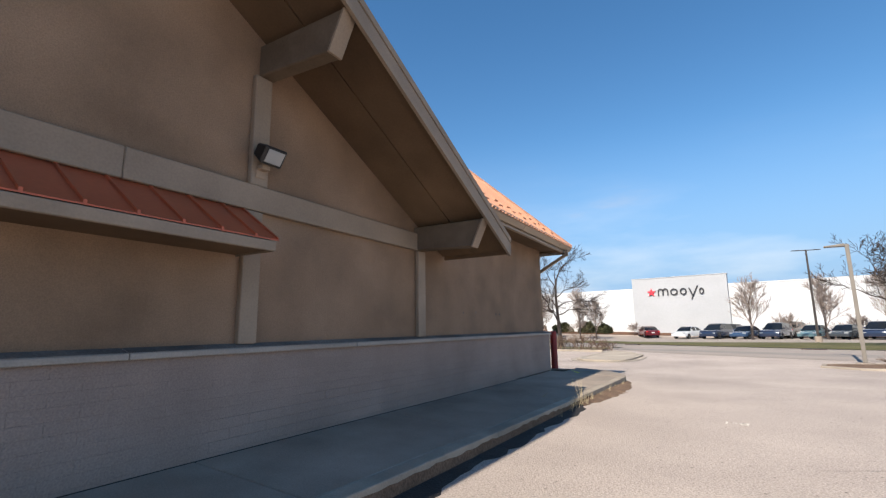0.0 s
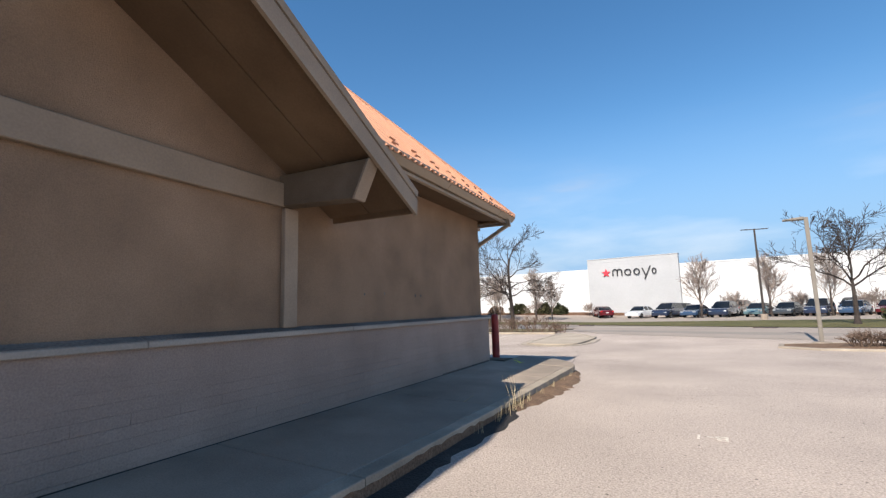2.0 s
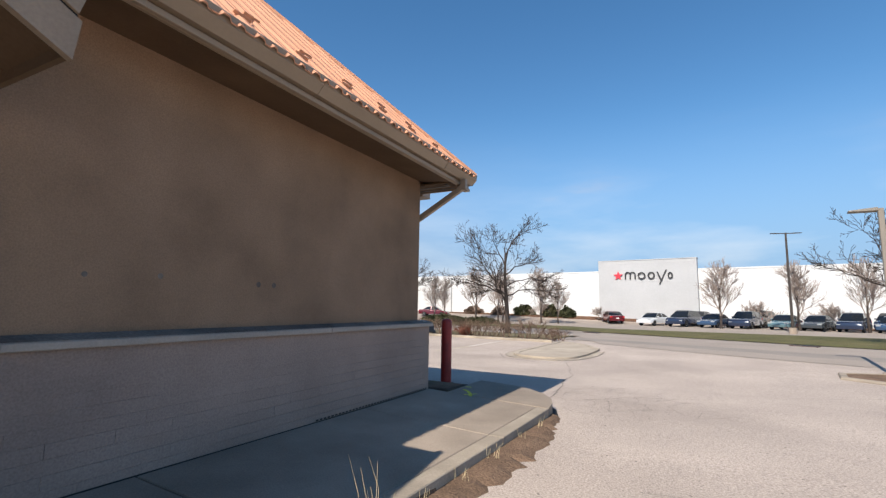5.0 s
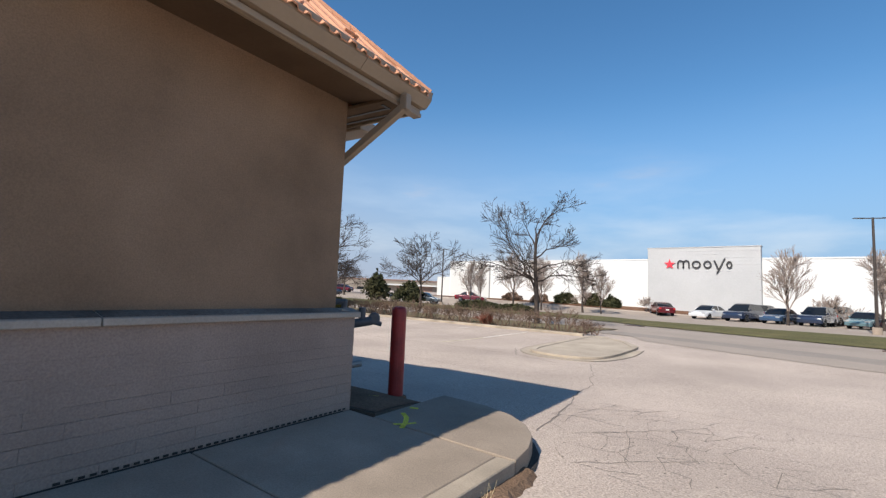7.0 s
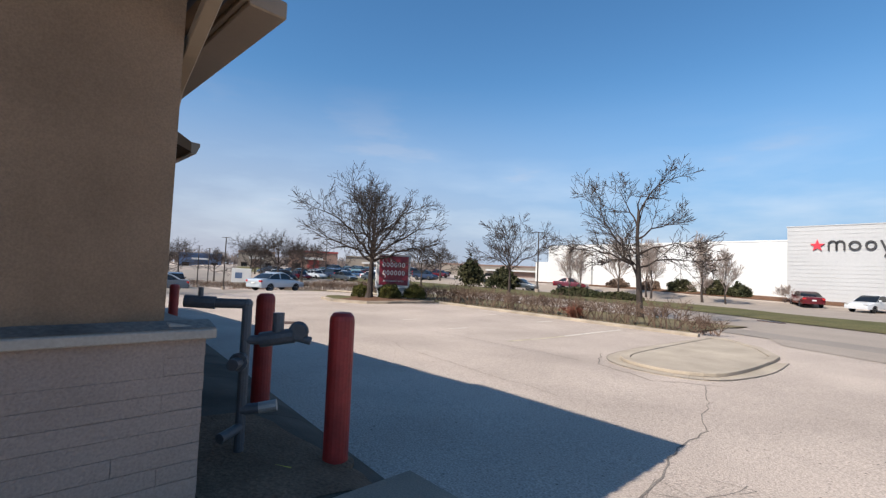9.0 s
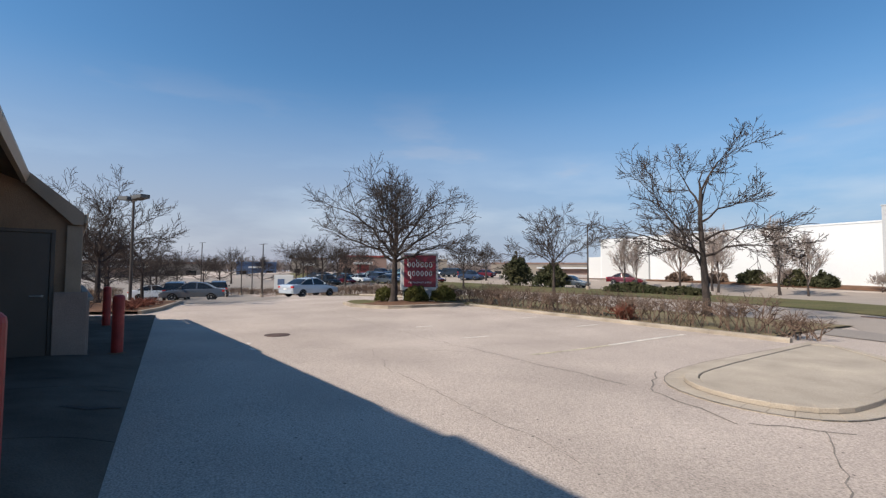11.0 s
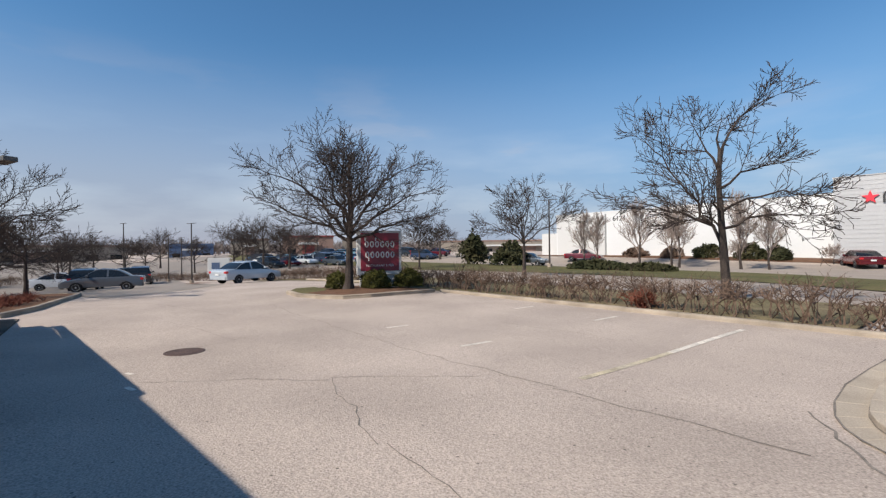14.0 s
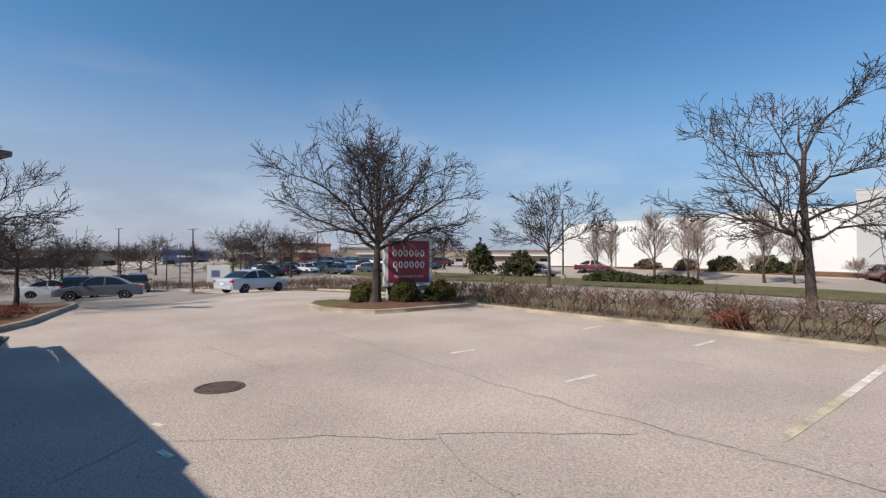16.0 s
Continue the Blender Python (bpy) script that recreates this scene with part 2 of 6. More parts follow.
def smooth_step(a, b, x):
    t = min(1.0, max(0.0, (x - a) / (b - a)))
    return t * t * (3 - 2 * t)


def gz(x, y):
    """Height of the paved ground."""
    west = 1.4 * smooth_step(-22, -62, x) if x < -22 else 0.0
    return 0.02 - 0.12 * smooth_step(10, 18, y) + 0.10 * smooth_step(22, 27, y) + 0.65 * smooth_step(67, 75, y) - 0.30 * smooth_step(38, 52, y) * (1 - smooth_step(66, 73, y)) - west * (1 - smooth_step(36, 56, y))


LOT = radians(7.3)
LU, LV, LO = Vector((-math.cos(LOT), math.sin(LOT), 0)), Vector((math.sin(LOT), math.cos(LOT), 0)), Vector((-7.5, 27.15, 0))


def lot(u, v, z=0.0):
    """A place in the car park's own frame: u west along the hedge, v across it towards the road."""
    return LO + LU * u + LV * v + Vector((0, 0, z))


# ---- ground ----
def ground():
    xs = [-900, -400, -200, -120, -80] + list(range(-64, 41, 2)) + [60, 100, 200, 400, 900]
    ys = [-400, -150, -60, -30, -16] + list(range(-10, 76, 1)) + [80, 120, 200, 400, 1200]
    bm = bmesh.new()
    grid = [[bm.verts.new((x, y, gz(x, y))) for y in ys] for x in xs]
    for i in range(len(xs) - 1):
        for j in range(len(ys) - 1):
            bm.faces.new((grid[i][j], grid[i + 1][j], grid[i + 1][j + 1], grid[i][j + 1]))
    ob = part("ground", bm, ASPHALT, smooth=True)
    tagged(ob, "pale worn asphalt of the car park, cracked and gritty", "ground", kind="structure")


ground()


def strip(name, near, far, material, lift, label, category, steps=60, rows=6):
    """A thin layer on the ground between two lines, each given by its turning points."""
    def along(line, t):
        cum = [0.0]
        for p, q in zip(line, line[1:]):
            cum.append(cum[-1] + math.dist(p, q))
        d = t * cum[-1]
        for k in range(len(line) - 1):
            if d <= cum[k + 1] + 1e-6:
                f = (d - cum[k]) / (cum[k + 1] - cum[k])
                return (line[k][0] + f * (line[k + 1][0] - line[k][0]), line[k][1] + f * (line[k + 1][1] - line[k][1]))
        return line[-1]
    bm = bmesh.new()
    grid = []
    for i in range(steps + 1):
        p, q = along(near, i / steps), along(far, i / steps)
        row = []
        for j in range(rows + 1):
            x, y = p[0] + (q[0] - p[0]) * j / rows, p[1] + (q[1] - p[1]) * j / rows
            row.append(bm.verts.new((x, y, gz(x, y) + (lift if 0 < j < rows else lift * 0.4))))
        grid.append(row)
    for i in range(steps):
        for j in range(rows):
            bm.faces.new((grid[i][j], grid[i + 1][j], grid[i + 1][j + 1], grid[i][j + 1]))
    return tagged(part(name, bm, material, smooth=True), label, category, kind="structure")


def xy(p):
    return (p[0], p[1])


GRASS_NEAR = [(60, 18), (30, 24), (6, 31.5), (-4.5, 37), (-11, 42), (-24, 46), (-60, 52), (-160, 66)]
GRASS_FAR = [(60, 30), (30, 36), (8, 43.5), (-5, 50), (-11, 55), (-24, 59), (-60, 66), (-160, 80)]
strip("verge", [xy(lot(-1.6, 0.14)), xy(lot(36, 0.14))], [xy(lot(-1.6, 5.6)), xy(lot(36, 5.6))], VERGE, 0.06, "thin dry grass verge under the bare hedge", "verge")
strip("road", [(60, 13), (3.0, 24.2), (-3.2, 26.9), xy(lot(-1.4, 5.7)), xy(lot(40, 5.7)), (-160, 50)], GRASS_NEAR, ROAD, 0.025, "pale grey asphalt road between hedge and grass", "road", 80, 8)
strip("road_lane", [(60, 14.2), (4.0, 25.2), (-3.0, 28.4), (-20, 35.2)], [(60, 16.2), (5.0, 27.0), (-2.4, 30.2), (-20, 36.6)], ROAD_DARK, 0.04, "darker patched lane of the road", "road", 40, 3)
strip("grass_strip", GRASS_NEAR, GRASS_FAR, GRASS, 0.10, "broad strip of patchy spring grass beside the road", "grass", 90, 8)
strip("far_road", [(p[0], p[1] + 0.3) for p in GRASS_FAR], [(60, 58), (30, 60), (8, 66), (-5, 68.5), (-24, 71), (-60, 76), (-160, 92)], ROAD, 0.03, "pale access road in front of the department store", "road", 60, 6)
strip("west_lane", [(-27.6, 19.4), (-33.6, 26.2)], [(-110, 12), (-110, 40)], ROAD_DARK, 0.02, "darker grey asphalt lane of the western car park", "road", 6, 30)
strip("west_lot", [(-64, 6), (-64, 64)], [(-220, -40), (-220, 130)], ROAD_DARK, 0.03, "dull grey asphalt of the far car park", "road", 8, 30)
strip("store_bed", [(40, 64), (8, 67.6), (-5, 69.2), (-24, 71.6), (-46, 74.4)], [(40, 66), (8, 69.6), (-5, 71.3), (-24, 73.9), (-46, 76.6)], MULCH, 0.12, "mulched planting bed along the store wall", "bed", 40, 3)

# ---- the restaurant ----
WX, CY = -3.74, 12.47          # upper wall's face and front corner
BX, BY = -3.64, 12.66          # block plinth's face and corner
GY, SL = 0.1, 0.5              # gable's middle and slope
TIPY, TIPZ = 7.22, 2.62        # low end of the gable's rake, underside
EX, EZ, RK = -2.98, 3.51, 0.95   # side eave and main roof's slope
SIDE_END, FRONT_EAVE = 12.88, 13.15


def rake(y):
    return TIPZ + SL * (TIPY - GY - abs(y - GY))


shop = tagged(new("restaurant"), "low tan stucco restaurant with an orange ribbed metal roof", "building", kind="structure")
part("wall_side", prism([(WX, -10, 0), (WX, CY, 0), (WX, CY, 3.46), (WX, 6.0, 3.46), (WX, GY, rake(GY) - 0.01), (WX, -5.8, 3.46), (WX, -10, 3.46)], (-0.3, 0, 0)), STUCCO, shop)
part("wall_front", box(-12.1, CY - 0.3, 0, WX - 0.3, CY, 3.44), STUCCO, shop)
part("wall_back", box(-19.4, -10, 0, WX - 0.3, -9.7, 3.36), STUCCO, shop)
part("wall_west", box(-19.7, -10, 0, -19.4, 14.4, 2.3), STUCCO, shop)
wing = prism([(-12.1, CY, 0), (-12.1, 14.3, 0), (-12.1, 14.3, 2.36), (-12.1, 13.40, 3.14), (-12.1, CY, 3.20)], (-0.3, 0, 0))
part("wall_wing_side", wing, STUCCO, shop)
part("wall_wing_front", box(-19.4, 14.0, 0, -12.4, 14.3, 2.36), STUCCO, shop)
# wing: corner boards, plinth, dark service door with its lever
part("corner_board", box(-12.09, 14.12, 0.05, -12.03, 14.34, 2.29, 0.008), TRIM, shop)
part("wing_plinth", box(-12.09, 13.98, 0.0, -11.98, 14.44, 1.16, 0.01), BLOCK, shop)
part("wing_front_plinth", box(-19.4, 14.4, 0.0, -12.1, 14.47, 1.0, 0.01), BLOCK, shop)
part("wing_front_cap", box(-19.4, 14.4, 1.002, -12.1, 14.52, 1.07, 0.01), CAP, shop)
service_door = part("door_1", box(-12.095, 12.92, 0.12, -12.05, 13.92, 2.14, 0.005), DOOR, shop)
part("door_frame", box(-12.095, 12.86, 2.145, -12.03, 13.98, 2.20, 0.004, box(-12.095, 13.925, 0.1, -12.03, 13.98, 2.143, 0.004, box(-12.095, 12.86, 0.1, -12.03, 12.915, 2.143, 0.004))), DOOR, shop)
part("lever", tube((-12.02, 13.84, 1.1), (-12.02, 13.68, 1.1), 0.012, None, 8, tube((-12.06, 13.84, 1.1), (-12.0, 13.84, 1.1), 0.02)), GREY, service_door)

# main roof: deck and ribbed panels on the side slope
deck = bmesh.new()
cs = 3.4
eave = [(EX, -10.6, EZ), (EX, SIDE_END, EZ), (-20.2, SIDE_END, EZ), (-20.2, -10.6, EZ)]
crown = [(EX - cs, -10.6 + cs, EZ + RK * cs), (EX - cs, SIDE_END - cs, EZ + RK * cs), (-20.2 + cs, SIDE_END - cs, EZ + RK * cs), (-20.2 + cs, -10.6 + cs, EZ + RK * cs)]
ring_a, ring_b = [deck.verts.new(p) for p in eave], [deck.verts.new(p) for p in crown]
for i in range(1, 4):
    deck.faces.new((ring_a[i], ring_a[(i + 1) % 4], ring_b[(i + 1) % 4], ring_b[i]))
deck.faces.new(ring_b)
# the side slope stops at the valleys of the gable
for ends in ((5.76, SIDE_END), (-5.56, -10.6)):
    hip = cs if ends[1] > 0 else -cs
    deck.faces.new([deck.verts.new(p) for p in ((EX, ends[0], EZ), (EX, ends[1], EZ), (EX - cs, ends[1] - hip, EZ + RK * cs), (EX - cs, GY, EZ + RK * cs), (EX - 3.14, GY, EZ + RK * 3.14))])
roof = part("roof", deck, ROOF, shop)
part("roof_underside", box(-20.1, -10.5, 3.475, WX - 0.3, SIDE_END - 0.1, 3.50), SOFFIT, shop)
UP = Vector((-1, 0, RK)).normalized()
OUT = Vector((RK, 0, 1)).normalized()
y, step = 2.6, 0.31
while y < SIDE_END - 0.1:
    ya, yb = y, min(y + step - 0.004, SIDE_END - 0.02)
    bm = bmesh.new()
    prof = [(0.0, 0.012), (0.06, 0.012), (0.085, 0.042), (0.135, 0.042), (0.16, 0.012), (0.215, 0.012), (0.235, 0.034), (0.265, 0.034), (0.285, 0.012), (step, 0.012)]
    run = min(cs, SIDE_END - ya)
    cols = []
    for dy, h in prof:
        yy = min(ya + dy, yb)
        reach = min(cs, max(0.03, SIDE_END - yy))
        valley = (rake(yy) + 0.15 - EZ) / RK + 0.03
        low = Vector((EX + 0.03, yy, EZ - 0.027)) + OUT * h if valley < 0 else Vector((EX - valley, yy, EZ + RK * valley)) + OUT * h
        top = Vector((EX - reach, yy, EZ + RK * reach)) + OUT * h
        cols.append((bm.verts.new(low), bm.verts.new(top), bm.verts.new(low - OUT * 0.012)))
    for p, q in zip(cols, cols[1:]):
        bm.faces.new((p[0], q[0], q[1], p[1]))
        bm.faces.new((p[2], q[2], q[0], p[0]))
    part("roof_panel", bm, ROOF, roof)
    y += step
# hip cap with its stepped closures, and the rows of snow guards
hip_a, hip_b = Vector((EX, SIDE_END, EZ + 0.025)), Vector((EX - cs, SIDE_END - cs, EZ + RK * cs + 0.025))
part("hip_cap", tube(hip_a, hip_b, 0.05, 0.05, 6), ROOF, roof)
for k in range(26):
    p = hip_a.lerp(hip_b, (k + 0.5) / 26)
    bm = box(-0.12, -0.05, -0.02, -0.02, 0.05, 0.035)
    bm.transform(Matrix.Translation(p) @ Matrix.Rotation(radians(45), 4, "Z"))
    part("cap_closure", bm, ROOF, roof)
for row, (start, up_by) in enumerate(((7.3, 0.34), (7.55, 0.62))):
    for k in range(9):
        yy = start + 0.66 * k
        if SIDE_END - yy < up_by + 0.15:
            continue
        bm = box(-0.012, -0.085, 0.03, 0.008, 0.085, 0.062, 0.004)
        bm.transform(Matrix.Translation(Vector((EX, yy, EZ)) + UP * up_by) @ Matrix.Rotation(math.atan(RK), 4, "Y"))
        part("snow_guard", bm, ROOF, roof)

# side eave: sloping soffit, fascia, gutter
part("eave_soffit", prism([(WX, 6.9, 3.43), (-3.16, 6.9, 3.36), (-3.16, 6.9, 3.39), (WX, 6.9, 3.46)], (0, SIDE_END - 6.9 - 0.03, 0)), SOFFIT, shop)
part("fascia", box(-3.16, 6.9, 3.335, -3.12, SIDE_END, 3.52, 0.005), METAL_TAN, shop)
part("fascia_lip", box(-3.12, 6.9, 3.335, -3.085, SIDE_END, 3.385, 0.005), METAL_TAN, shop)
gutter = bmesh.new()
prof = [(-3.118, 3.395), (-3.04, 3.395), (-2.985, 3.455), (-2.965, 3.475), (-2.955, 3.55), (-2.97, 3.565), (-2.985, 3.55), (-3.0, 3.485), (-3.05, 3.42), (-3.118, 3.42)]
part("gutter", prism([(x, 6.95, z) for x, z in prof], (0, SIDE_END + 0.03 - 6.95, 0), gutter), METAL_TAN, shop)
part("gutter_end", prism([(-3.118, SIDE_END + 0.031, 3.395), (-3.04, SIDE_END + 0.031, 3.395), (-2.985, SIDE_END + 0.031, 3.455), (-2.955, SIDE_END + 0.031, 3.555), (-3.118, SIDE_END + 0.031, 3.555)], (0, 0.008, 0)), METAL_TAN, shop)
for yy in (9.35, 11.9):
    part("gutter_joint", prism([(x + (0.004 if x > -3.1 else 0), yy, z - 0.003) for x, z in prof], (0, 0.05, 0)), METAL_TAN, shop)
# front eave
part("front_soffit", box(-12.1, CY + 0.002, 3.36, -3.17, SIDE_END - 0.04, 3.39), SOFFIT, shop)
for ya, za in ((SIDE_END - 0.26, 3.352), (SIDE_END - 0.12, 3.350)):
    part("soffit_gap", box(-7.1, ya, za, -3.30, ya + 0.035, za + 0.006), BLACK, shop)
part("soffit_gap", box(-3.335, CY + 0.06, 3.352, -3.30, SIDE_END - 0.264, 3.358), BLACK, shop)
part("front_fascia", box(-12.1, SIDE_END - 0.035, 3.335, -3.165, SIDE_END + 0.0, 3.52, 0.005), METAL_TAN, shop)
part("front_return", box(-7.198, SIDE_END + 0.002, 3.31, -3.93, FRONT_EAVE, 3.44, 0.01), METAL_TAN, shop)
part("front_gutter", prism([(-7.2, 13.52, 2.95), (-7.2, 13.58, 2.95), (-7.2, 13.62, 3.05), (-7.2, 13.62, 3.09), (-7.2, 13.52, 3.09)], (-5.15, 0, 0)), METAL_TAN, shop)
part("front_eave_soffit", prism([(-7.2, SIDE_END + 0.002, 3.22), (-7.2, 13.518, 2.97), (-7.2, 13.518, 3.09), (-7.2, SIDE_END + 0.002, 3.46)], (-5.15, 0, 0)), SOFFIT, shop)
part("corner_block", box(-3.16, SIDE_END - 0.30, 3.29, -3.06, SIDE_END - 0.01, 3.332, 0.006), METAL_TAN, shop)
# wing roof, running on down from the front eave
part("wing_roof", prism([(-12.0, 13.25, 3.40), (-12.0, 14.34, 2.47), (-12.0, 14.34, 2.40), (-12.0, 13.25, 3.33)], (-7.75, 0, 0)), ROOF, shop)
part("wing_rake", prism([(-11.96, 13.25, 3.43), (-11.96, 14.34, 2.50), (-11.96, 14.34, 2.30), (-11.96, 14.20, 2.30), (-11.96, 13.25, 3.25)], (-0.04, 0, 0)), TRIM, shop)
part("wing_gutter", box(-19.75, 14.345, 2.32, -11.95, 14.40, 2.49, 0.015), METAL_TAN, shop)
# downspout
dp = [Vector((-3.02, 12.53, 3.40)), Vector((-3.02, 12.53, 3.28)), Vector((-4.08, 12.53, 2.68)), Vector((-4.15, 12.53, 2.58)), Vector((-4.15, 12.53, 1.30))]
spout = tagged(part("downspout", box(-3.06, 12.49, 3.24, -2.97, 12.57, 3.40, 0.008), METAL_TAN, shop), "square tan metal downspout")
for k, (p, q) in enumerate(zip(dp[1:], dp[2:])):
    bm = box(-0.038, -0.038, 0, 0.038, 0.038, (q - p).length, 0.006)
    bm.transform(Matrix.Translation(p) @ (q - p).to_track_quat("Z", "Y").to_matrix().to_4x4())
    part("spout_length", bm, METAL_TAN, spout)

# gable over the side wall
GX = -2.46


def rk(y, lift, x):
    return (x, y, rake(y) + lift)


for side in (1, -1):
    ya, yb = GY, GY + side * (TIPY - GY)
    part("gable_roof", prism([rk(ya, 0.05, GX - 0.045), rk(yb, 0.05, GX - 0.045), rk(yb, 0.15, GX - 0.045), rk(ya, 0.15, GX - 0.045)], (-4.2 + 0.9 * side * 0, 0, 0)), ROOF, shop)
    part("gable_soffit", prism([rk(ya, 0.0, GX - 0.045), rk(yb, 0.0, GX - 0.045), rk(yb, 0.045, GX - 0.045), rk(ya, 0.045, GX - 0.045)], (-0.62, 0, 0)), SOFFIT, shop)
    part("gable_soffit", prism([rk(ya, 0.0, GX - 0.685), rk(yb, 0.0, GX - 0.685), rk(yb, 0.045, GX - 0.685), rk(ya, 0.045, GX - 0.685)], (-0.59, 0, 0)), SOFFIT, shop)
    part("rake_board", prism([rk(ya, -0.10, GX), rk(yb, -0.10, GX), rk(yb + side * 0.02, 0.10, GX), rk(ya, 0.10, GX)], (-0.04, 0, 0)), TRIM, shop)
    part("rake_gap", prism([rk(ya, 0.10, GX - 0.006), rk(yb, 0.10, GX - 0.006), rk(yb, 0.116, GX - 0.006), rk(ya, 0.116, GX - 0.006)], (-0.03, 0, 0)), BLACK, shop)
    part("rake_flashing", prism([rk(ya, 0.114, GX + 0.012), rk(yb, 0.114, GX + 0.012), rk(yb + side * 0.02, 0.20, GX + 0.012), rk(ya, 0.20, GX + 0.012)], (-0.06, 0, 0)), TRIM, shop)
    part("eave_closure", prism([rk(yb, -0.06, GX - 0.042), rk(yb, 0.14, GX - 0.042), rk(yb + side * 0.02, 0.14, GX - 0.042), rk(yb + side * 0.02, -0.06, GX - 0.042)], (-1.2, 0, 0)), SOFFIT, shop)


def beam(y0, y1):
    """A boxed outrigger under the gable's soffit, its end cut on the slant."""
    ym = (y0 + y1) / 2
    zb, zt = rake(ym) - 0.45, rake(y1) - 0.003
    # sides painted as shaded, an added plate in plain trim as the lit end
    body = part("outrigger", prism([(WX + 0.002, y0, zb + 0.04), (-2.73, y0, zb), (-2.54, y0, zt), (WX + 0.002, y0, zt)], (0, y1 - y0, 0), None, 0.012), TRIM_SHADED, shop)
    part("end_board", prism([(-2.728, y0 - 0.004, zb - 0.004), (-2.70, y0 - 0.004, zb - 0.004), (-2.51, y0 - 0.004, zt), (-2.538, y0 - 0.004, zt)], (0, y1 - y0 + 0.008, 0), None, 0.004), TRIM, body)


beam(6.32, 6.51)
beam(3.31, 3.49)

# trim on the side wall
for y0, y1, z0, z1 in ((3.20, 3.41, 1.26, 2.60), (6.36, 6.57, 1.26, 2.60), (3.24, 3.45, 2.88, 4.10)):
    part("pilaster", box(WX + 0.002, y0, z0, WX + 0.065, y1, z1, 0.008), TRIM, shop)
for y0, y1 in ((-6.0, -1.9), (-1.896, 2.05), (2.054, 6.36)):
    part("band", box(WX + 0.002, y0, 2.605, WX + 0.075, y1, 2.875, 0.008), TRIM, shop)
part("plinth_core", box(BX - 0.09, -9.98, 0, BX - 0.006, BY - 0.006, 1.172), MORTAR, shop)
part("plinth_core", box(-12.08, CY + 0.002, 0, BX - 0.092, BY - 0.006, 1.172), MORTAR, shop)
caps_at = [-9.9, -6.0, -3.1, -0.5, 2.2, 4.84, 7.51, 10.35, BY + 0.045]
for y0, y1 in zip(caps_at, caps_at[1:]):
    part("cap_stone", prism([(WX + 0.002, y0 + 0.003, 1.174), (BX + 0.045, y0 + 0.003, 1.174), (BX + 0.045, y0 + 0.003, 1.225), (WX + 0.002, y0 + 0.003, 1.262)], (0, y1 - y0 - 0.006, 0), None, 0.006), CAP, shop)
part("cap_stone", prism([(BX + 0.0, CY + 0.002, 1.174), (BX + 0.0, BY + 0.042, 1.174), (BX + 0.0, BY + 0.042, 1.225), (BX + 0.0, CY + 0.002, 1.262)], (-8.3, 0, 0), None, 0.006), CAP, shop)

for y0, y1 in zip(caps_at, caps_at[1:]):
    part("cap_grime", prism([(WX + 0.003, y0 + 0.006, 1.2635), (BX + 0.032, y0 + 0.006, 1.2310), (BX + 0.032, y0 + 0.006, 1.2335), (WX + 0.003, y0 + 0.006, 1.2665)], (0, y1 - y0 - 0.012, 0)), GRIME, shop)
# floodlight on the upper pilaster
flood = thing("floodlight", (WX + 0.065, 3.35, 3.06), "black boxed floodlight with a pale lens on the wall", "lamp")
part("bracket", box(0.0, -0.05, -0.02, 0.09, 0.05, 0.03, 0.006, box(0, -0.06, -0.10, 0.012, 0.06, 0.02)), TRIM, flood)
head = Matrix.Translation((0.16, 0.0, 0.12)) @ Matrix.Rotation(radians(34), 4, "Y") @ Matrix.Scale(0.84, 4)
bm = prism([(-0.13, -0.16, -0.08), (0.07, -0.16, -0.12), (0.07, -0.16, 0.12), (-0.13, -0.16, 0.08)], (0, 0.32, 0), None, 0.02)
bm.transform(head)
body = part("housing", bm, BLACK, flood)
bm = box(0.071, -0.12, -0.085, 0.080, 0.12, 0.085, 0.004)
bm.transform(head)
part("lens", bm, LENS_CLEAR, flood, "pale glass lens")

# awning
awning = thing("awning", (WX, -4.0, 2.2), "rust-red standing-seam metal awning with a cream fascia", "awning")
A0, A1 = -4.0, 3.16
awning.matrix_world = Matrix.Identity(4)
part("frame", prism([(WX + 0.002, A0, 2.60), (-3.19, A0, 2.20), (-3.19, A0, 2.13), (WX + 0.002, A0, 2.13)], (0, A1 - A0 - 0.01, 0)), SOFFIT, awning)
part("fascia", box(-3.188, A0, 2.11, -3.15, A1, 2.205, 0.006), TRIM, awning)
part("fascia_return", box(WX + 0.003, A1 - 0.008, 2.11, -3.19, A1 + 0.002, 2.205, 0.003), TRIM, awning)
y = A0
while y < A1 - 0.05:
    yb = min(y + 0.33, A1 + 0.012)
    bm = prism([(WX + 0.01, y, 2.605), (-3.15, y, 2.21), (-3.15, y, 2.222), (WX + 0.01, y, 2.617)], (0, yb - y - 0.002, 0))
    bm = prism([(WX + 0.01, y, 2.617), (-3.15, y, 2.222), (-3.15, y, 2.247), (WX + 0.01, y, 2.642)], (0, 0.022, 0), bm)
    part("seam_panel", bm, AWNING, awning)
    y += 0.33
part("end_trim", prism([(WX + 0.01, A1 + 0.012, 2.45), (-3.15, A1 + 0.012, 2.21), (-3.15, A1 + 0.012, 2.24), (WX + 0.01, A1 + 0.012, 2.64)], (0, 0.02, 0)), AWNING, awning)

# ---- walks and kerbs ----
def walk_z(x, y):
    """Side walk: falls from the wall to the kerb."""
    t = min(1.0, max(0.0, (x - BX) / 1.6))
    return 0.30 - 0.05 * smooth_step(2, 12, y) - 0.10 * t


def kerb_x(y):
    return -2.17 + 0.03 * y


walk_side = tagged(new("pavement_side"), "grey concrete walk with a worn kerb along the shaded wall", "pavement", kind="structure")


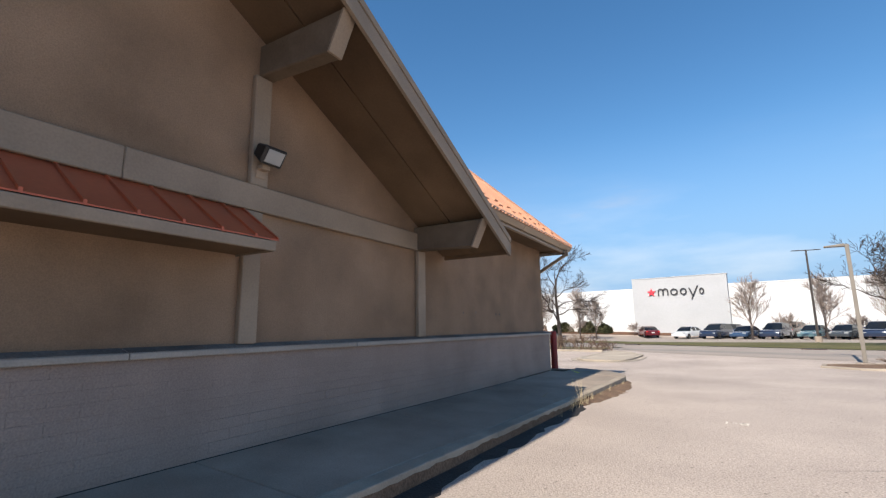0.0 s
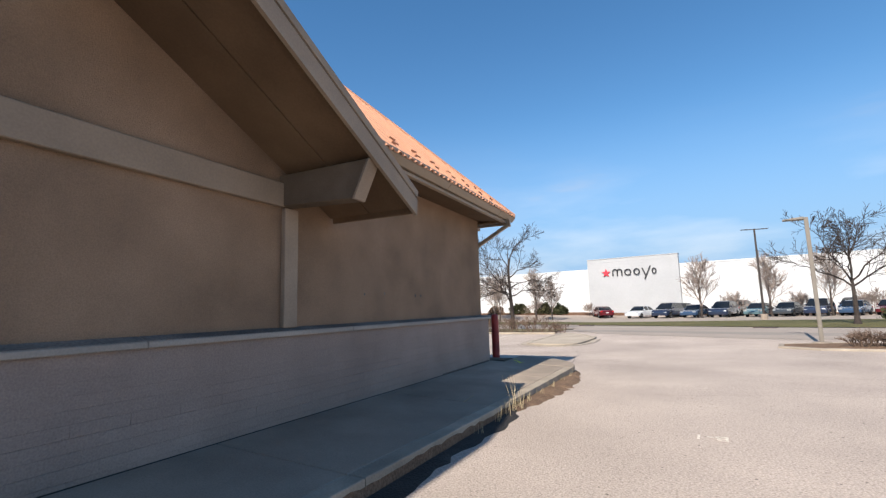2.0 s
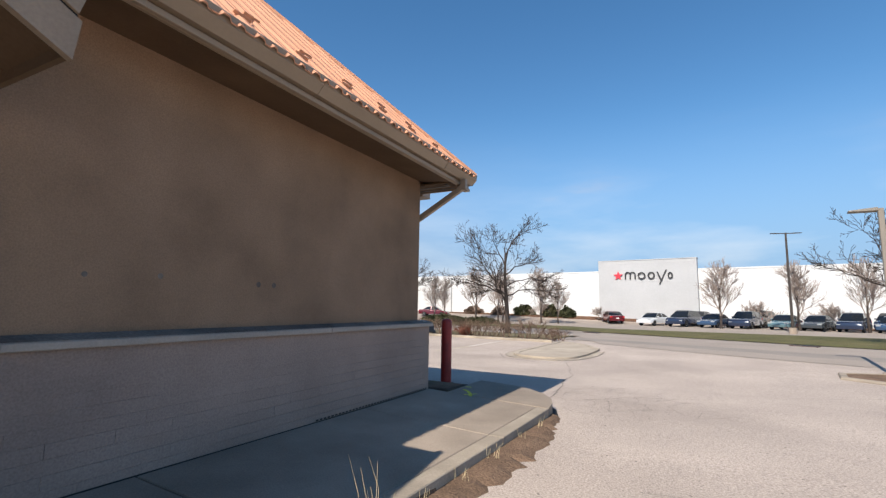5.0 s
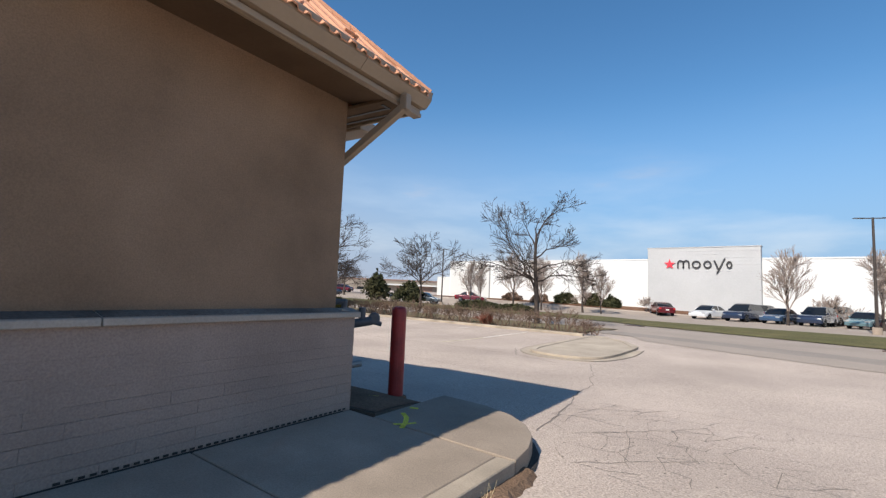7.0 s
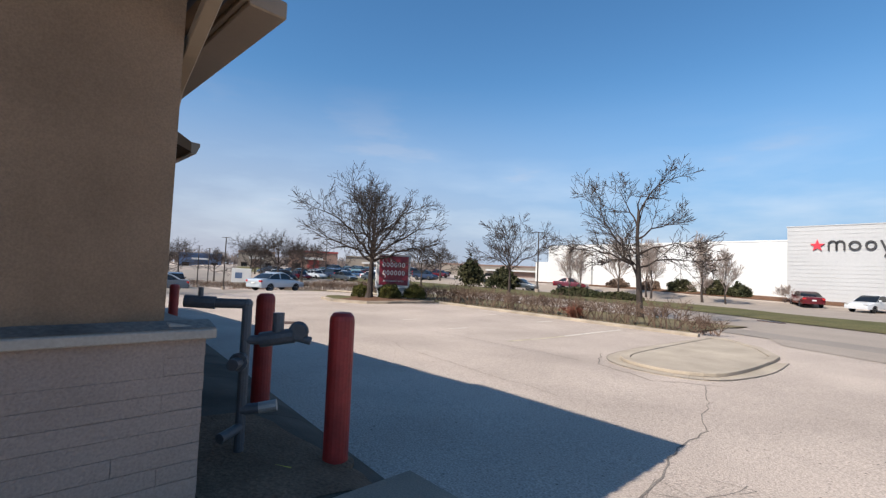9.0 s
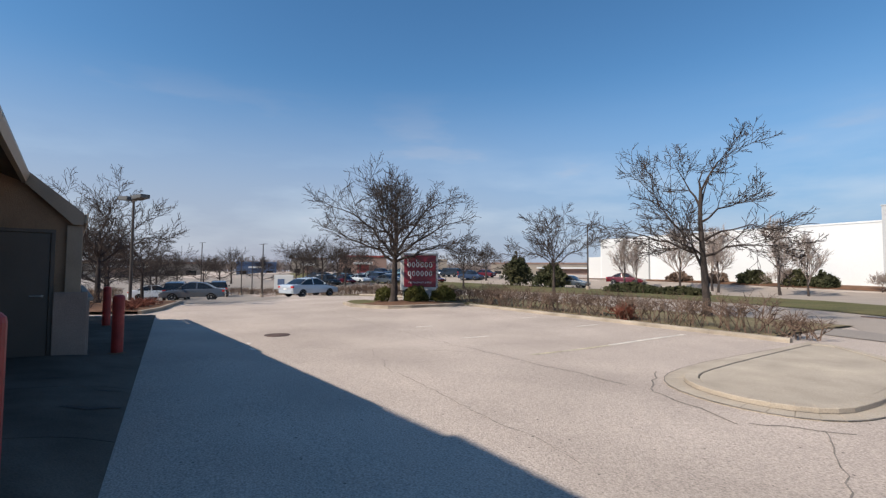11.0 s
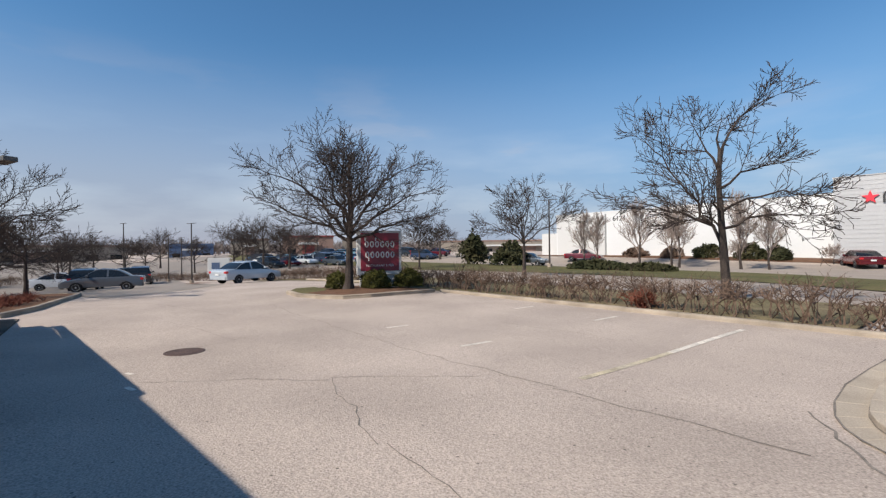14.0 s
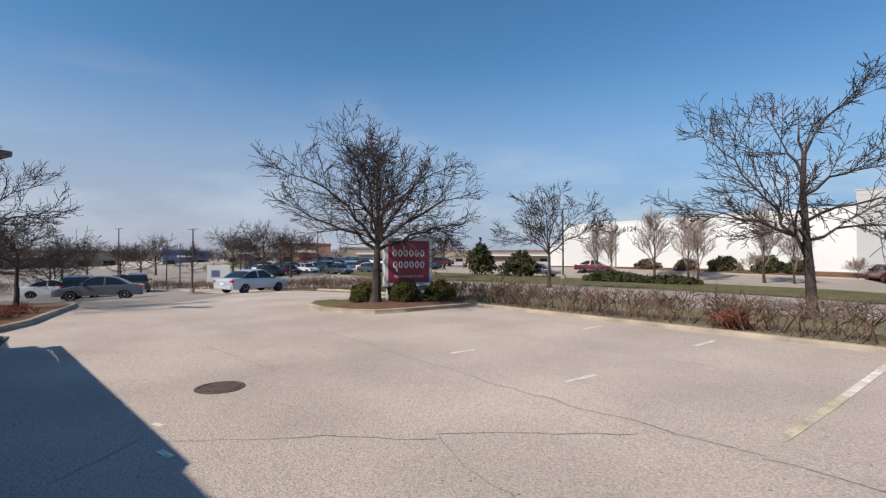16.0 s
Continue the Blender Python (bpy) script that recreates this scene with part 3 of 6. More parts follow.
def slab(points, parent, name="slab", zf=walk_z, material=CONCRETE, deep=0.35):
    bm = bmesh.new()
    top = [bm.verts.new((x, y, zf(x, y))) for x, y in points]
    low = [bm.verts.new((x, y, zf(x, y) - deep)) for x, y in points]
    k = len(top)
    face = bm.faces.new(top)
    bm.faces.new(low[::-1])
    for i in range(k):
        bm.faces.new((top[i], low[i], low[(i + 1) % k], top[(i + 1) % k]))
    bmesh.ops.bevel(bm, geom=list(face.edges), offset=0.008, segments=1, affect="EDGES")
    return part(name, bm, material, parent)


joints = [-10.0, -7.0, -4.4, -2.0, 0.2, 2.8, 5.5, 8.35, 11.0, 12.63]
for y0, y1 in zip(joints, joints[1:]):
    g = 0.007
    slab([(BX + 0.035, y0 + g), (kerb_x(y0) - 0.17, y0 + g), (kerb_x(y1) - 0.17, y1 - g), (BX + 0.035, y1 - g)], walk_side)
    slab([(kerb_x(y0) - 0.165, y0 + g), (kerb_x(y0), y0 + g), (kerb_x(y1), y1 - g), (kerb_x(y1) - 0.165, y1 - g)], walk_side, "kerb", material=KERB)
# rounded corner slab
arc = [(kerb_x(12.64), 12.64), (-1.83, 13.0), (-1.93, 13.35), (-2.12, 13.65), (-2.38, 13.85), (-2.72, 13.95)]
slab([(-3.30, 12.64)] + arc + [(-3.30, 13.93), ], walk_side)


def front_z(x, y):
    """Front walk: from the plinth down to the lot's edge."""
    edge = 14.46 + 0.1435 * (-6.43 - x)
    t = min(1.0, max(0.0, (y - BY) / max(0.5, edge - BY)))
    near = 0.25 - 0.10 * smooth_step(-5, -9, x)
    return near - (near - gz(x, edge) - 0.015) * t ** 3.6


def sloped_slab(xa, xb, y_near, edge, zf, parent, material, rows=8):
    """A walk slab that bends with its fall, with sides that go into the ground."""
    bm = bmesh.new()
    grid = []
    for x in (xa, (xa + xb) / 2, xb):
        far = edge(x)
        grid.append([bm.verts.new((x, y_near + (far - y_near) * j / rows, zf(x, y_near + (far - y_near) * j / rows))) for j in range(rows + 1)])
    for p, q in zip(grid, grid[1:]):
        for j in range(rows):
            bm.faces.new((p[j], p[j + 1], q[j + 1], q[j]))
    rim = grid[0] + [grid[1][-1]] + grid[2][::-1] + [grid[1][0]]
    low = [bm.verts.new((v.co.x, v.co.y, v.co.z - 0.3)) for v in rim]
    for i in range(len(rim)):
        j = (i + 1) % len(rim)
        bm.faces.new((rim[i], low[i], low[j], rim[j]))
    return part("slab", bm, material, parent)


def lot_edge(x):
    return 14.46 + 0.1435 * (-6.43 - x)


# these slabs carry the deep shade before the front wall in their base colour
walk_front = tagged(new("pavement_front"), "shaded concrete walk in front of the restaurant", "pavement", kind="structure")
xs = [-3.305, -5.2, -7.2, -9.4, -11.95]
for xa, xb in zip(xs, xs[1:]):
    sloped_slab(xa - 0.006, xb + 0.006, BY + 0.012, lot_edge, front_z, walk_front, CONCRETE_SHADED)
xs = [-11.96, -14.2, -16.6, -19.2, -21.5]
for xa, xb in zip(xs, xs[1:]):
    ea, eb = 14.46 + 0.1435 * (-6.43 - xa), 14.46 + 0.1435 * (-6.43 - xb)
    slab([(xa - 0.006, 14.48), (xa - 0.006, ea), (xb + 0.006, eb), (xb + 0.006, 14.48)], walk_front, zf=lambda x, y: gz(x, y) + 0.03, material=CONCRETE_SHADED)
# soil washed out along the kerb, with dead grass
random.seed(3)
bm = bmesh.new()
inner, outer = [], []
for k in range(40):
    y = 8.75 + 4.1 * k / 39
    w = (0.10 + 0.25 * math.sin(math.pi * k / 39)) * (0.75 + 0.5 * random.random())
    inner.append(bm.verts.new((kerb_x(y) - 0.02, y, gz(0, y) + 0.055)))
    outer.append((bm.verts.new((kerb_x(y) + w * 0.55, y, gz(0, y) + 0.035 + 0.015 * random.random())), bm.verts.new((kerb_x(y) + w, y, gz(0, y) - 0.01))))
for k in range(39):
    bm.faces.new((inner[k], inner[k + 1], outer[k + 1][0], outer[k][0]))
    bm.faces.new((outer[k][0], outer[k + 1][0], outer[k + 1][1], outer[k][1]))
tagged(part("soil", bm, SOIL), "crumbling brown soil washed along the kerb", "soil", kind="stuff")

# wet dirt and grit against the kerb, near black to paint the shadow there
bm = bmesh.new()
rows = []
for k in range(70):
    y = -3.0 + 12.4 * k / 69
    w = (0.17 + 0.05 * math.sin(k * 0.55) + 0.03 * math.sin(k * 1.7)) * (0.8 + 0.4 * random.random()) * smooth_step(9.3, 8.4, y) + 0.02
    rows.append([bm.verts.new((kerb_x(y) - 0.02, y, gz(0, y) + 0.035)), bm.verts.new((kerb_x(y) + w * 0.6, y, gz(0, y) + 0.012 + 0.01 * random.random())), bm.verts.new((kerb_x(y) + w, y, gz(0, y) - 0.006))])
for p, q in zip(rows, rows[1:]):
    for i in range(2):
        bm.faces.new((p[i], q[i], q[i + 1], p[i + 1]))
tagged(part("gutter_dirt", bm, WET_AND_SHADE), "wet dirt and grit along the kerb, blackened with painted shade", "dirt", kind="stuff")


# earth caked on the kerb's face, with a ragged upper edge
bm = bmesh.new()
rows = []
for k in range(110):
    y = -3.0 + 12.6 * k / 109
    top = walk_z(kerb_x(y), y) - 0.035 - 0.03 * random.random()
    rows.append([bm.verts.new((kerb_x(y) + 0.012, y, gz(0, y) + 0.0)), bm.verts.new((kerb_x(y) + 0.007, y, (gz(0, y) + top) / 2)), bm.verts.new((kerb_x(y) + 0.001, y, top))])
for p, q in zip(rows, rows[1:]):
    for i in range(2):
        bm.faces.new((p[i], q[i], q[i + 1], p[i + 1]))
tagged(part("kerb_dirt", bm, SOIL), "brown earth caked on the face of the kerb", "dirt", kind="stuff")


# ---- bollards ----
def bollard(x, y, z, h, label, r=0.092):
    ob = thing("bollard", (x, y, z), label, "bollard", "bollards round the restaurant", turn=random.uniform(0, 90))
    part("post", lathe([(r, -0.1), (r, h - 0.06), (r * 0.93, h - 0.03), (r * 0.7, h - 0.006), (r * 0.3, h)], 20), RED, ob, smooth=False)
    part("collar", lathe([(r + 0.05, -0.02), (r + 0.045, 0.008), (r + 0.004, 0.02)], 16), SOIL, ob)
    return ob


bollard(-3.85, 13.68, front_z(-3.85, 13.68), 1.10, "weathered dark red steel bollard at the building corner")
bollard(-5.52, 13.84, front_z(-5.52, 13.84), 1.14, "weathered dark red steel bollard beside the front walk")
bollard(-12.7, 14.93, gz(-12.7, 14.93) + 0.03, 1.10, "faded dark red steel bollard beside the wing", 0.10)
bollard(-18.1, 15.02, gz(-18.1, 15.02) + 0.03, 1.10, "faded dark red steel bollard farther along the wing", 0.10)


# ---- sticks, trees and hedges ----
def sticks(segs, sides=3):
    """A mesh of tapered sticks: rows of start, end and the two radii."""
    segs = np.array(segs, float)
    a, b, r0, r1 = segs[:, 0:3], segs[:, 3:6], segs[:, 6], segs[:, 7]
    d = b - a
    d /= np.maximum(np.linalg.norm(d, axis=1, keepdims=True), 1e-6)
    ref = np.where(np.abs(d[:, 2:3]) < 0.9, np.array([[0, 0, 1.0]]), np.array([[1.0, 0, 0]]))
    u = np.cross(d, ref)
    u /= np.linalg.norm(u, axis=1, keepdims=True)
    v = np.cross(d, u)
    n = len(segs)
    ring = []
    for p, r in ((a, r0), (b, r1)):
        for k in range(sides):
            t = 2 * math.pi * k / sides
            ring.append(p + (u * math.cos(t) + v * math.sin(t)) * r[:, None])
    verts = np.stack(ring, axis=1).reshape(-1, 3)
    base = np.arange(n)[:, None] * (2 * sides)
    faces = np.concatenate([base + np.array([[k, (k + 1) % sides, sides + (k + 1) % sides, sides + k]]) for k in range(sides)])
    me = bpy.data.meshes.new("sticks")
    me.from_pydata(verts.tolist(), [], faces.tolist())
    return me


def grow(rng, start, way, length, radius, depth, out, spread=0.6, droop=0.0, up=0.25, kids=(2, 4), shrink=0.72, twigs=4, wob=0.16):
    """One bare limb and all that it carries, into out."""
    n = 4 if depth > 2 else 3
    p, d, r = Vector(start), Vector(way).normalized(), radius
    pts = [(p.copy(), r)]
    for k in range(n):
        d = (d + Vector((rng.gauss(0, wob), rng.gauss(0, wob), rng.gauss(0, wob) + up * 0.18 - droop * 0.1))).normalized()
        q = p + d * (length / n)
        r2 = radius * (1 - 0.45 * (k + 1) / n)
        out.append((*p, *q, r, r2))
        p, r = q, r2
        pts.append((p.copy(), r, d.copy()))
    if depth == 0:
        return
    count = rng.randint(*kids)
    for k in range(count):
        f = 0.35 + 0.65 * (k + rng.random() * 0.6) / count
        i = min(n, max(1, round(f * n)))
        base, br, bd = pts[i]
        side = Vector((rng.gauss(0, 1), rng.gauss(0, 1), rng.gauss(0, 0.55) + up)).normalized()
        side = (side - bd * side.dot(bd)).normalized()
        nd = (bd * (1 - spread * 0.5) + side * spread * rng.uniform(0.7, 1.3)).normalized()
        grow(rng, base, nd, length * shrink * rng.uniform(0.75, 1.1), max(0.004, br * rng.uniform(0.55, 0.75)), depth - 1, out, spread, droop, up * 0.7, kids, shrink, twigs, wob)
    grow(rng, p, d, length * shrink * 0.9, max(0.004, r * 0.9), depth - 1, out, spread, droop, up * 0.7, kids, shrink, twigs, wob)


def bare_tree(seed, at, height, trunk_h, trunk_r, limbs, limb_len, depth, label, spread=0.62, tilt=(35, 68), up=0.22, droop=0.1, twig=TWIG, name="tree", lean=(0, 0), kids=(2, 3), fork=0.55, min_r=0.006, group="", shrink=0.72, wob=0.16):
    rng = random.Random(seed)
    out, trunk = [], []
    p, d, r = Vector((0, 0, -0.1)), Vector((lean[0], lean[1], 1)).normalized(), trunk_r * 1.25
    spine = []
    total = height * fork
    n = 7
    for k in range(n):
        q = p + (d + Vector((rng.gauss(0, 0.05), rng.gauss(0, 0.05), 0))).normalized() * (total / n)
        r2 = trunk_r * (1 - 0.62 * (k + 1) / n)
        trunk.append((*p, *q, r, r2))
        p, r = q, r2
        spine.append((p.copy(), r))
    for k in range(limbs):
        f = k / max(1, limbs - 1)
        z = trunk_h + (total - trunk_h) * f
        base, br = min(spine, key=lambda s: abs(s[0].z - z))
        ang = k * 2.399 + rng.uniform(-0.4, 0.4)
        t = radians(tilt[1] + (tilt[0] - tilt[1]) * f + rng.uniform(-8, 8))
        way = (math.sin(t) * math.cos(ang), math.sin(t) * math.sin(ang), math.cos(t))
        grow(rng, base, way, limb_len * (1.0 - 0.3 * f) * rng.uniform(0.85, 1.15), br * 0.62, depth, out, spread, droop, up, kids, shrink, 4, wob)
    out = [(*s[:6], max(s[6], min_r), max(s[7], min_r * 0.7)) for s in out]
    top = sorted(s[5] for s in out)[int(len(out) * 0.995)]
    k = height / top
    out = [tuple(v * k for v in s[:6]) + s[6:] for s in out]
    trunk = [tuple(v * k for v in s[:6]) + s[6:] for s in trunk]
    ob = thing(name, at, label, "tree", group)
    for nm, seg, m, sides in (("trunk", trunk, BARK, 10), ("crown", out, twig, 4 if depth > 3 else 3)):
        me = sticks(seg, sides)
        me.materials.append(m)
        me.polygons.foreach_set("use_smooth", [sides > 4] * len(me.polygons))
        c = new(nm, me)
        c.parent = ob
    return ob


def ground_at(x, y, lift=0.0):
    return (x, y, gz(x, y) + lift)


def across(rng, d):
    """A way square to d, sooner flat than steep."""
    v = Vector((rng.gauss(0, 1), rng.gauss(0, 1), rng.gauss(0.12, 0.6)))
    v -= d * v.dot(d)
    return v.normalized()


def fan(rng, p, d, length, radius, level, out, rise):
    """A branch that fans out flat and turns up at its tips, with all its twigs."""
    n = (3, 4, 6)[level]
    p, d = Vector(p), Vector(d).normalized()
    for k in range(n):
        kink = 0.15 if level < 2 else 0.10
        d = (d + Vector((rng.gauss(0, kink), rng.gauss(0, kink), rng.gauss(0, kink * 0.7) + rise * 0.10))).normalized()
        q = p + d * (length / n)
        r0, r1 = radius * (1 - 0.8 * k / n), radius * (1 - 0.8 * (k + 1) / n)
        out.append((*p, *q, r0, r1))
        p = q
        if level == 0:
            continue
        way = d * rng.uniform(0.6, 1.0) + across(rng, d) * rng.uniform(0.4, 0.9)
        left = 1 - 0.5 * (k + 1) / n
        fan(rng, p, way, length * left * rng.uniform(0.45, 0.8), max(0.003, r1 * rng.uniform(0.5, 0.7)), level - 1, out, rise)


def spread_tree(seed, at, face, trunk_pts, trunk_r, limbs, label, turned=5, min_r=0.0095, rise=0.25, reach=0.42):
    """A wide bare tree: limbs given across its broad face (sideways, depth, height), more of them turned about the trunk."""
    rng = random.Random(seed)
    ax = Vector((face[0], face[1], 0)).normalized()
    ay = Vector((-ax.y, ax.x, 0))

    def place(q):
        return ax * q[0] + ay * q[1] + Vector((0, 0, q[2]))
    trunk, out = [], []
    pts = [place(q) for q in trunk_pts]
    for k, (p, q) in enumerate(zip(pts, pts[1:])):
        m = len(pts) - 1
        trunk.append((*p, *q, trunk_r * (1.35 if k == 0 else 1 - 0.62 * k / m), trunk_r * (1 - 0.62 * (k + 1) / m)))
    whole = [(limb, 0.0, 1.0) for limb in limbs]
    for k in range(turned):
        whole.append((rng.choice(limbs), radians(rng.uniform(50, 130)) * rng.choice((-1, 1)), rng.uniform(0.72, 0.95)))
    for limb, turn, k in whole:
        root = place(limb[0])
        line = [root]
        k *= 0.85
        for q in limb[1:]:
            v = place(q) - root
            v = Vector((v.x * math.cos(turn) - v.y * math.sin(turn), v.x * math.sin(turn) + v.y * math.cos(turn), v.z)) * k
            line.append(root + v)
        span = sum((b - a).length for a, b in zip(line, line[1:]))
        bits = []
        for a, b in zip(line, line[1:]):
            c = max(1, round((b - a).length / 0.42))
            bits += [a.lerp(b, i / c) for i in range(c)]
        bits.append(line[-1])
        bits = [bits[0]] + [p + Vector((rng.gauss(0, 0.05), rng.gauss(0, 0.05), rng.gauss(0, 0.045))) for p in bits[1:]]
        m = len(bits) - 1
        r = trunk_r * 0.36 * (0.7 + 0.06 * span)
        for i, (a, b) in enumerate(zip(bits, bits[1:])):
            ra, rb = r * (1 - 0.86 * i / m), r * (1 - 0.86 * (i + 1) / m)
            out.append((*a, *b, ra, rb))
            if i < 1:
                continue
            d = (b - a).normalized()
            for twice in range(2 if rng.random() < 0.6 else 1):
                way = d * rng.uniform(0.5, 0.9) + across(rng, d) * rng.uniform(0.5, 1.0)
                fan(rng, b, way, (0.55 + span * reach * (1.0 - 0.62 * i / m)) * rng.uniform(0.6, 1.1), rb * 0.55, 2, out, rise)
        for twice in range(2):
            fan(rng, bits[-1], (bits[-1] - bits[-2]).normalized() + across(rng, Vector((0, 0, 1))) * 0.4, span * 0.22, r * 0.14, 1, out, rise)
    out = [(*s[:6], max(s[6], min_r), max(s[7], min_r * 0.6)) for s in out]
    ob = thing("tree", at, label, "tree")
    for nm, seg, m, sides in (("trunk", trunk, BARK, 10), ("crown", out, TWIG, 4)):
        me = sticks(seg, sides)
        me.materials.append(m)
        c = new(nm, me)
        c.parent = ob
    return ob


# broad tree at the sign: short trunk, limbs rising in a wide vase
spread_tree(11, ground_at(-20.85, 26.0, 0.1), (0.541, 0.841), [(0.2, 0, -0.1), (0.25, 0, 0.3), (0.27, 0, 1.6), (0.3, 0, 2.5)], 0.21, [
    [(0.28, 0, 1.9), (-0.7, 0, 2.6), (-2.1, 0.2, 3.1), (-3.3, 0.3, 3.7)],
    [(0.28, 0, 2.1), (-0.6, 0, 3.2), (-1.8, -0.2, 4.4), (-3.5, -0.3, 5.0)],
    [(0.3, 0, 2.4), (-0.2, 0, 3.6), (-0.6, 0.2, 5.0), (-1.1, 0.3, 6.5)],
    [(0.3, 0, 2.4), (0.25, 0, 3.8), (0.3, -0.2, 5.2), (0.6, -0.2, 6.2)],
    [(0.3, 0, 2.3), (1.1, 0, 3.5), (2.0, 0.3, 4.7), (3.1, 0.4, 5.5)],
    [(0.3, 0, 2.1), (1.3, 0, 2.9), (2.6, -0.3, 3.7), (3.9, -0.4, 4.2)],
    [(0.28, 0, 1.9), (1.3, 0, 2.4), (2.7, 0.2, 2.8), (4.0, 0.2, 3.1)]], "large spreading bare tree beside the restaurant sign", 8)
# tree behind the hedge: one long limb to the west, the leader sweeping over to the east
spread_tree(23, ground_at(-9.0, 31.7, 0.06), (0.971, 0.239), [(0, 0, -0.1), (0, 0, 0.4), (-0.06, 0, 1.5), (-0.10, 0, 2.2), (-0.16, 0, 3.4), (-0.12, 0, 4.5)], 0.15, [
    [(-0.06, 0, 1.5), (-0.4, 0, 2.4), (-1.1, 0, 3.5), (-2.0, 0.2, 4.9), (-2.9, 0.3, 5.9)],
    [(-0.3, 0, 2.2), (-1.3, -0.2, 2.7), (-2.3, -0.3, 3.0), (-3.2, -0.3, 3.3)],
    [(-0.12, 0, 4.4), (0.2, 0.1, 5.2), (0.8, 0.2, 5.8), (1.6, 0.2, 6.2)],
    [(-0.14, 0, 3.8), (-0.5, 0, 4.7), (-0.9, -0.2, 5.5), (-1.2, -0.2, 6.0)],
    [(-0.15, 0, 3.3), (0.5, 0, 3.8), (1.2, 0.2, 4.1), (1.9, 0.2, 4.3)],
    [(-0.12, 0, 2.6), (0.6, -0.2, 3.0), (1.5, -0.2, 3.1), (2.4, -0.3, 3.0)],
    [(-0.1, 0, 2.1), (0.7, 0.2, 2.5), (1.6, 0.4, 2.6), (2.7, 0.5, 2.4)]], "leaning bare tree growing behind the hedge", 5, 0.0095, 0.15)
ROUND_LIMBS = [
    [(0, 0, 1.9), (-0.9, 0, 2.7), (-2.0, 0.2, 3.2), (-3.2, 0.2, 3.7)],
    [(0, 0, 2.1), (-0.5, 0, 3.4), (-1.1, -0.2, 4.6), (-1.6, -0.2, 5.5)],
    [(0.02, 0, 2.4), (0.1, 0, 3.6), (0.4, 0.2, 4.9), (0.9, 0.2, 5.9)],
    [(0.02, 0, 2.2), (0.9, 0, 3.3), (1.8, 0.2, 4.1), (2.7, 0.3, 4.7)],
    [(0, 0, 1.9), (1.0, 0, 2.7), (2.2, -0.2, 3.4), (3.4, -0.2, 3.8)]]
STEM = [(0, 0, -0.1), (0, 0, 0.3), (0.02, 0, 1.5), (0, 0, 2.4)]
spread_tree(31, ground_at(-22.0, 39.8, 0.06), (0.817, 0.577), STEM, 0.14, ROUND_LIMBS, "smaller flat-topped bare tree by the road", 4, 0.012)
spread_tree(37, ground_at(-43.0, 50.0), (0.6, 0.8), STEM, 0.15, ROUND_LIMBS, "bare tree standing behind the sign across the road", 3, 0.014)
spread_tree(41, ground_at(-29.6, 15.2, 0.1), (0.1, 1.0), STEM, 0.16, ROUND_LIMBS, "wide bare tree on the mulched island", 3, 0.009)
spread_tree(47, ground_at(8.6, 33.0, 0.08), (1.0, -0.2), STEM, 0.15, ROUND_LIMBS, "bare tree on the grass beside the road", 3, 0.010)
bare_tree(43, ground_at(-33.6, 17.4, 0.1), 4.2, 1.5, 0.11, 8, 1.5, 4, "low dense bare tree at the end of the island", spread=0.62, tilt=(20, 75), up=0.12, fork=0.55, min_r=0.009)

# upright trees along the store, and far rows: a few grown once, then copied
upright = bare_tree(53, ground_at(-15.3, 62), 6.7, 0.9, 0.12, 11, 1.9, 3, "upright pale bare tree in front of the white store", spread=0.36, tilt=(6, 34), up=0.55, droop=0.0, twig=PALE_TWIG, fork=0.62, min_r=0.016, kids=(3, 4), group="trees along the store")
spot = random.Random(5)
for x, y, k in ((3.2, 61, 1.03), (9.6, 61, 1.0), (14.6, 61, 1.02), (-20.6, 63, 0.95), (-31.0, 64, 0.92), (-28.4, 62, 0.86), (-25.6, 66, 1.08), (-22.3, 66, 1.0), (20.5, 60, 1.05), (-13.3, 62, 0.8), (26, 59, 1.0)):
    c = copy_thing(upright, pose(*ground_at(x, y), 0, 0, spot.uniform(0, 360)))
    c.scale = (k * spot.uniform(0.9, 1.1), k * spot.uniform(0.9, 1.1), k)
shrub = bare_tree(59, ground_at(-9.9, 69.5, 0.1), 1.7, 0.15, 0.04, 8, 0.8, 3, "small round bare shrub against the white wall", spread=0.5, tilt=(8, 50), up=0.4, twig=PALE_TWIG, fork=0.3, min_r=0.014, name="shrub", kids=(3, 4), group="shrubs along the store")
shrub["category"] = "shrub"
for x, y, k in ((6.8, 66.5, 1.6), (13.0, 66, 1.5), (-17.6, 71, 1.2), (19, 65, 1.5)):
    copy_thing(shrub, pose(*ground_at(x, y, 0.1), 0, 0, spot.uniform(0, 360))).scale = (k, k, k)
rounded = bare_tree(61, ground_at(-74, 42), 6.0, 1.6, 0.15, 9, 2.0, 4, "far rounded bare tree in the western car park", spread=0.6, tilt=(12, 70), up=0.2, fork=0.5, min_r=0.011, group="trees of the western car park")
rounded.scale = (1.2, 1.2, 1.2)
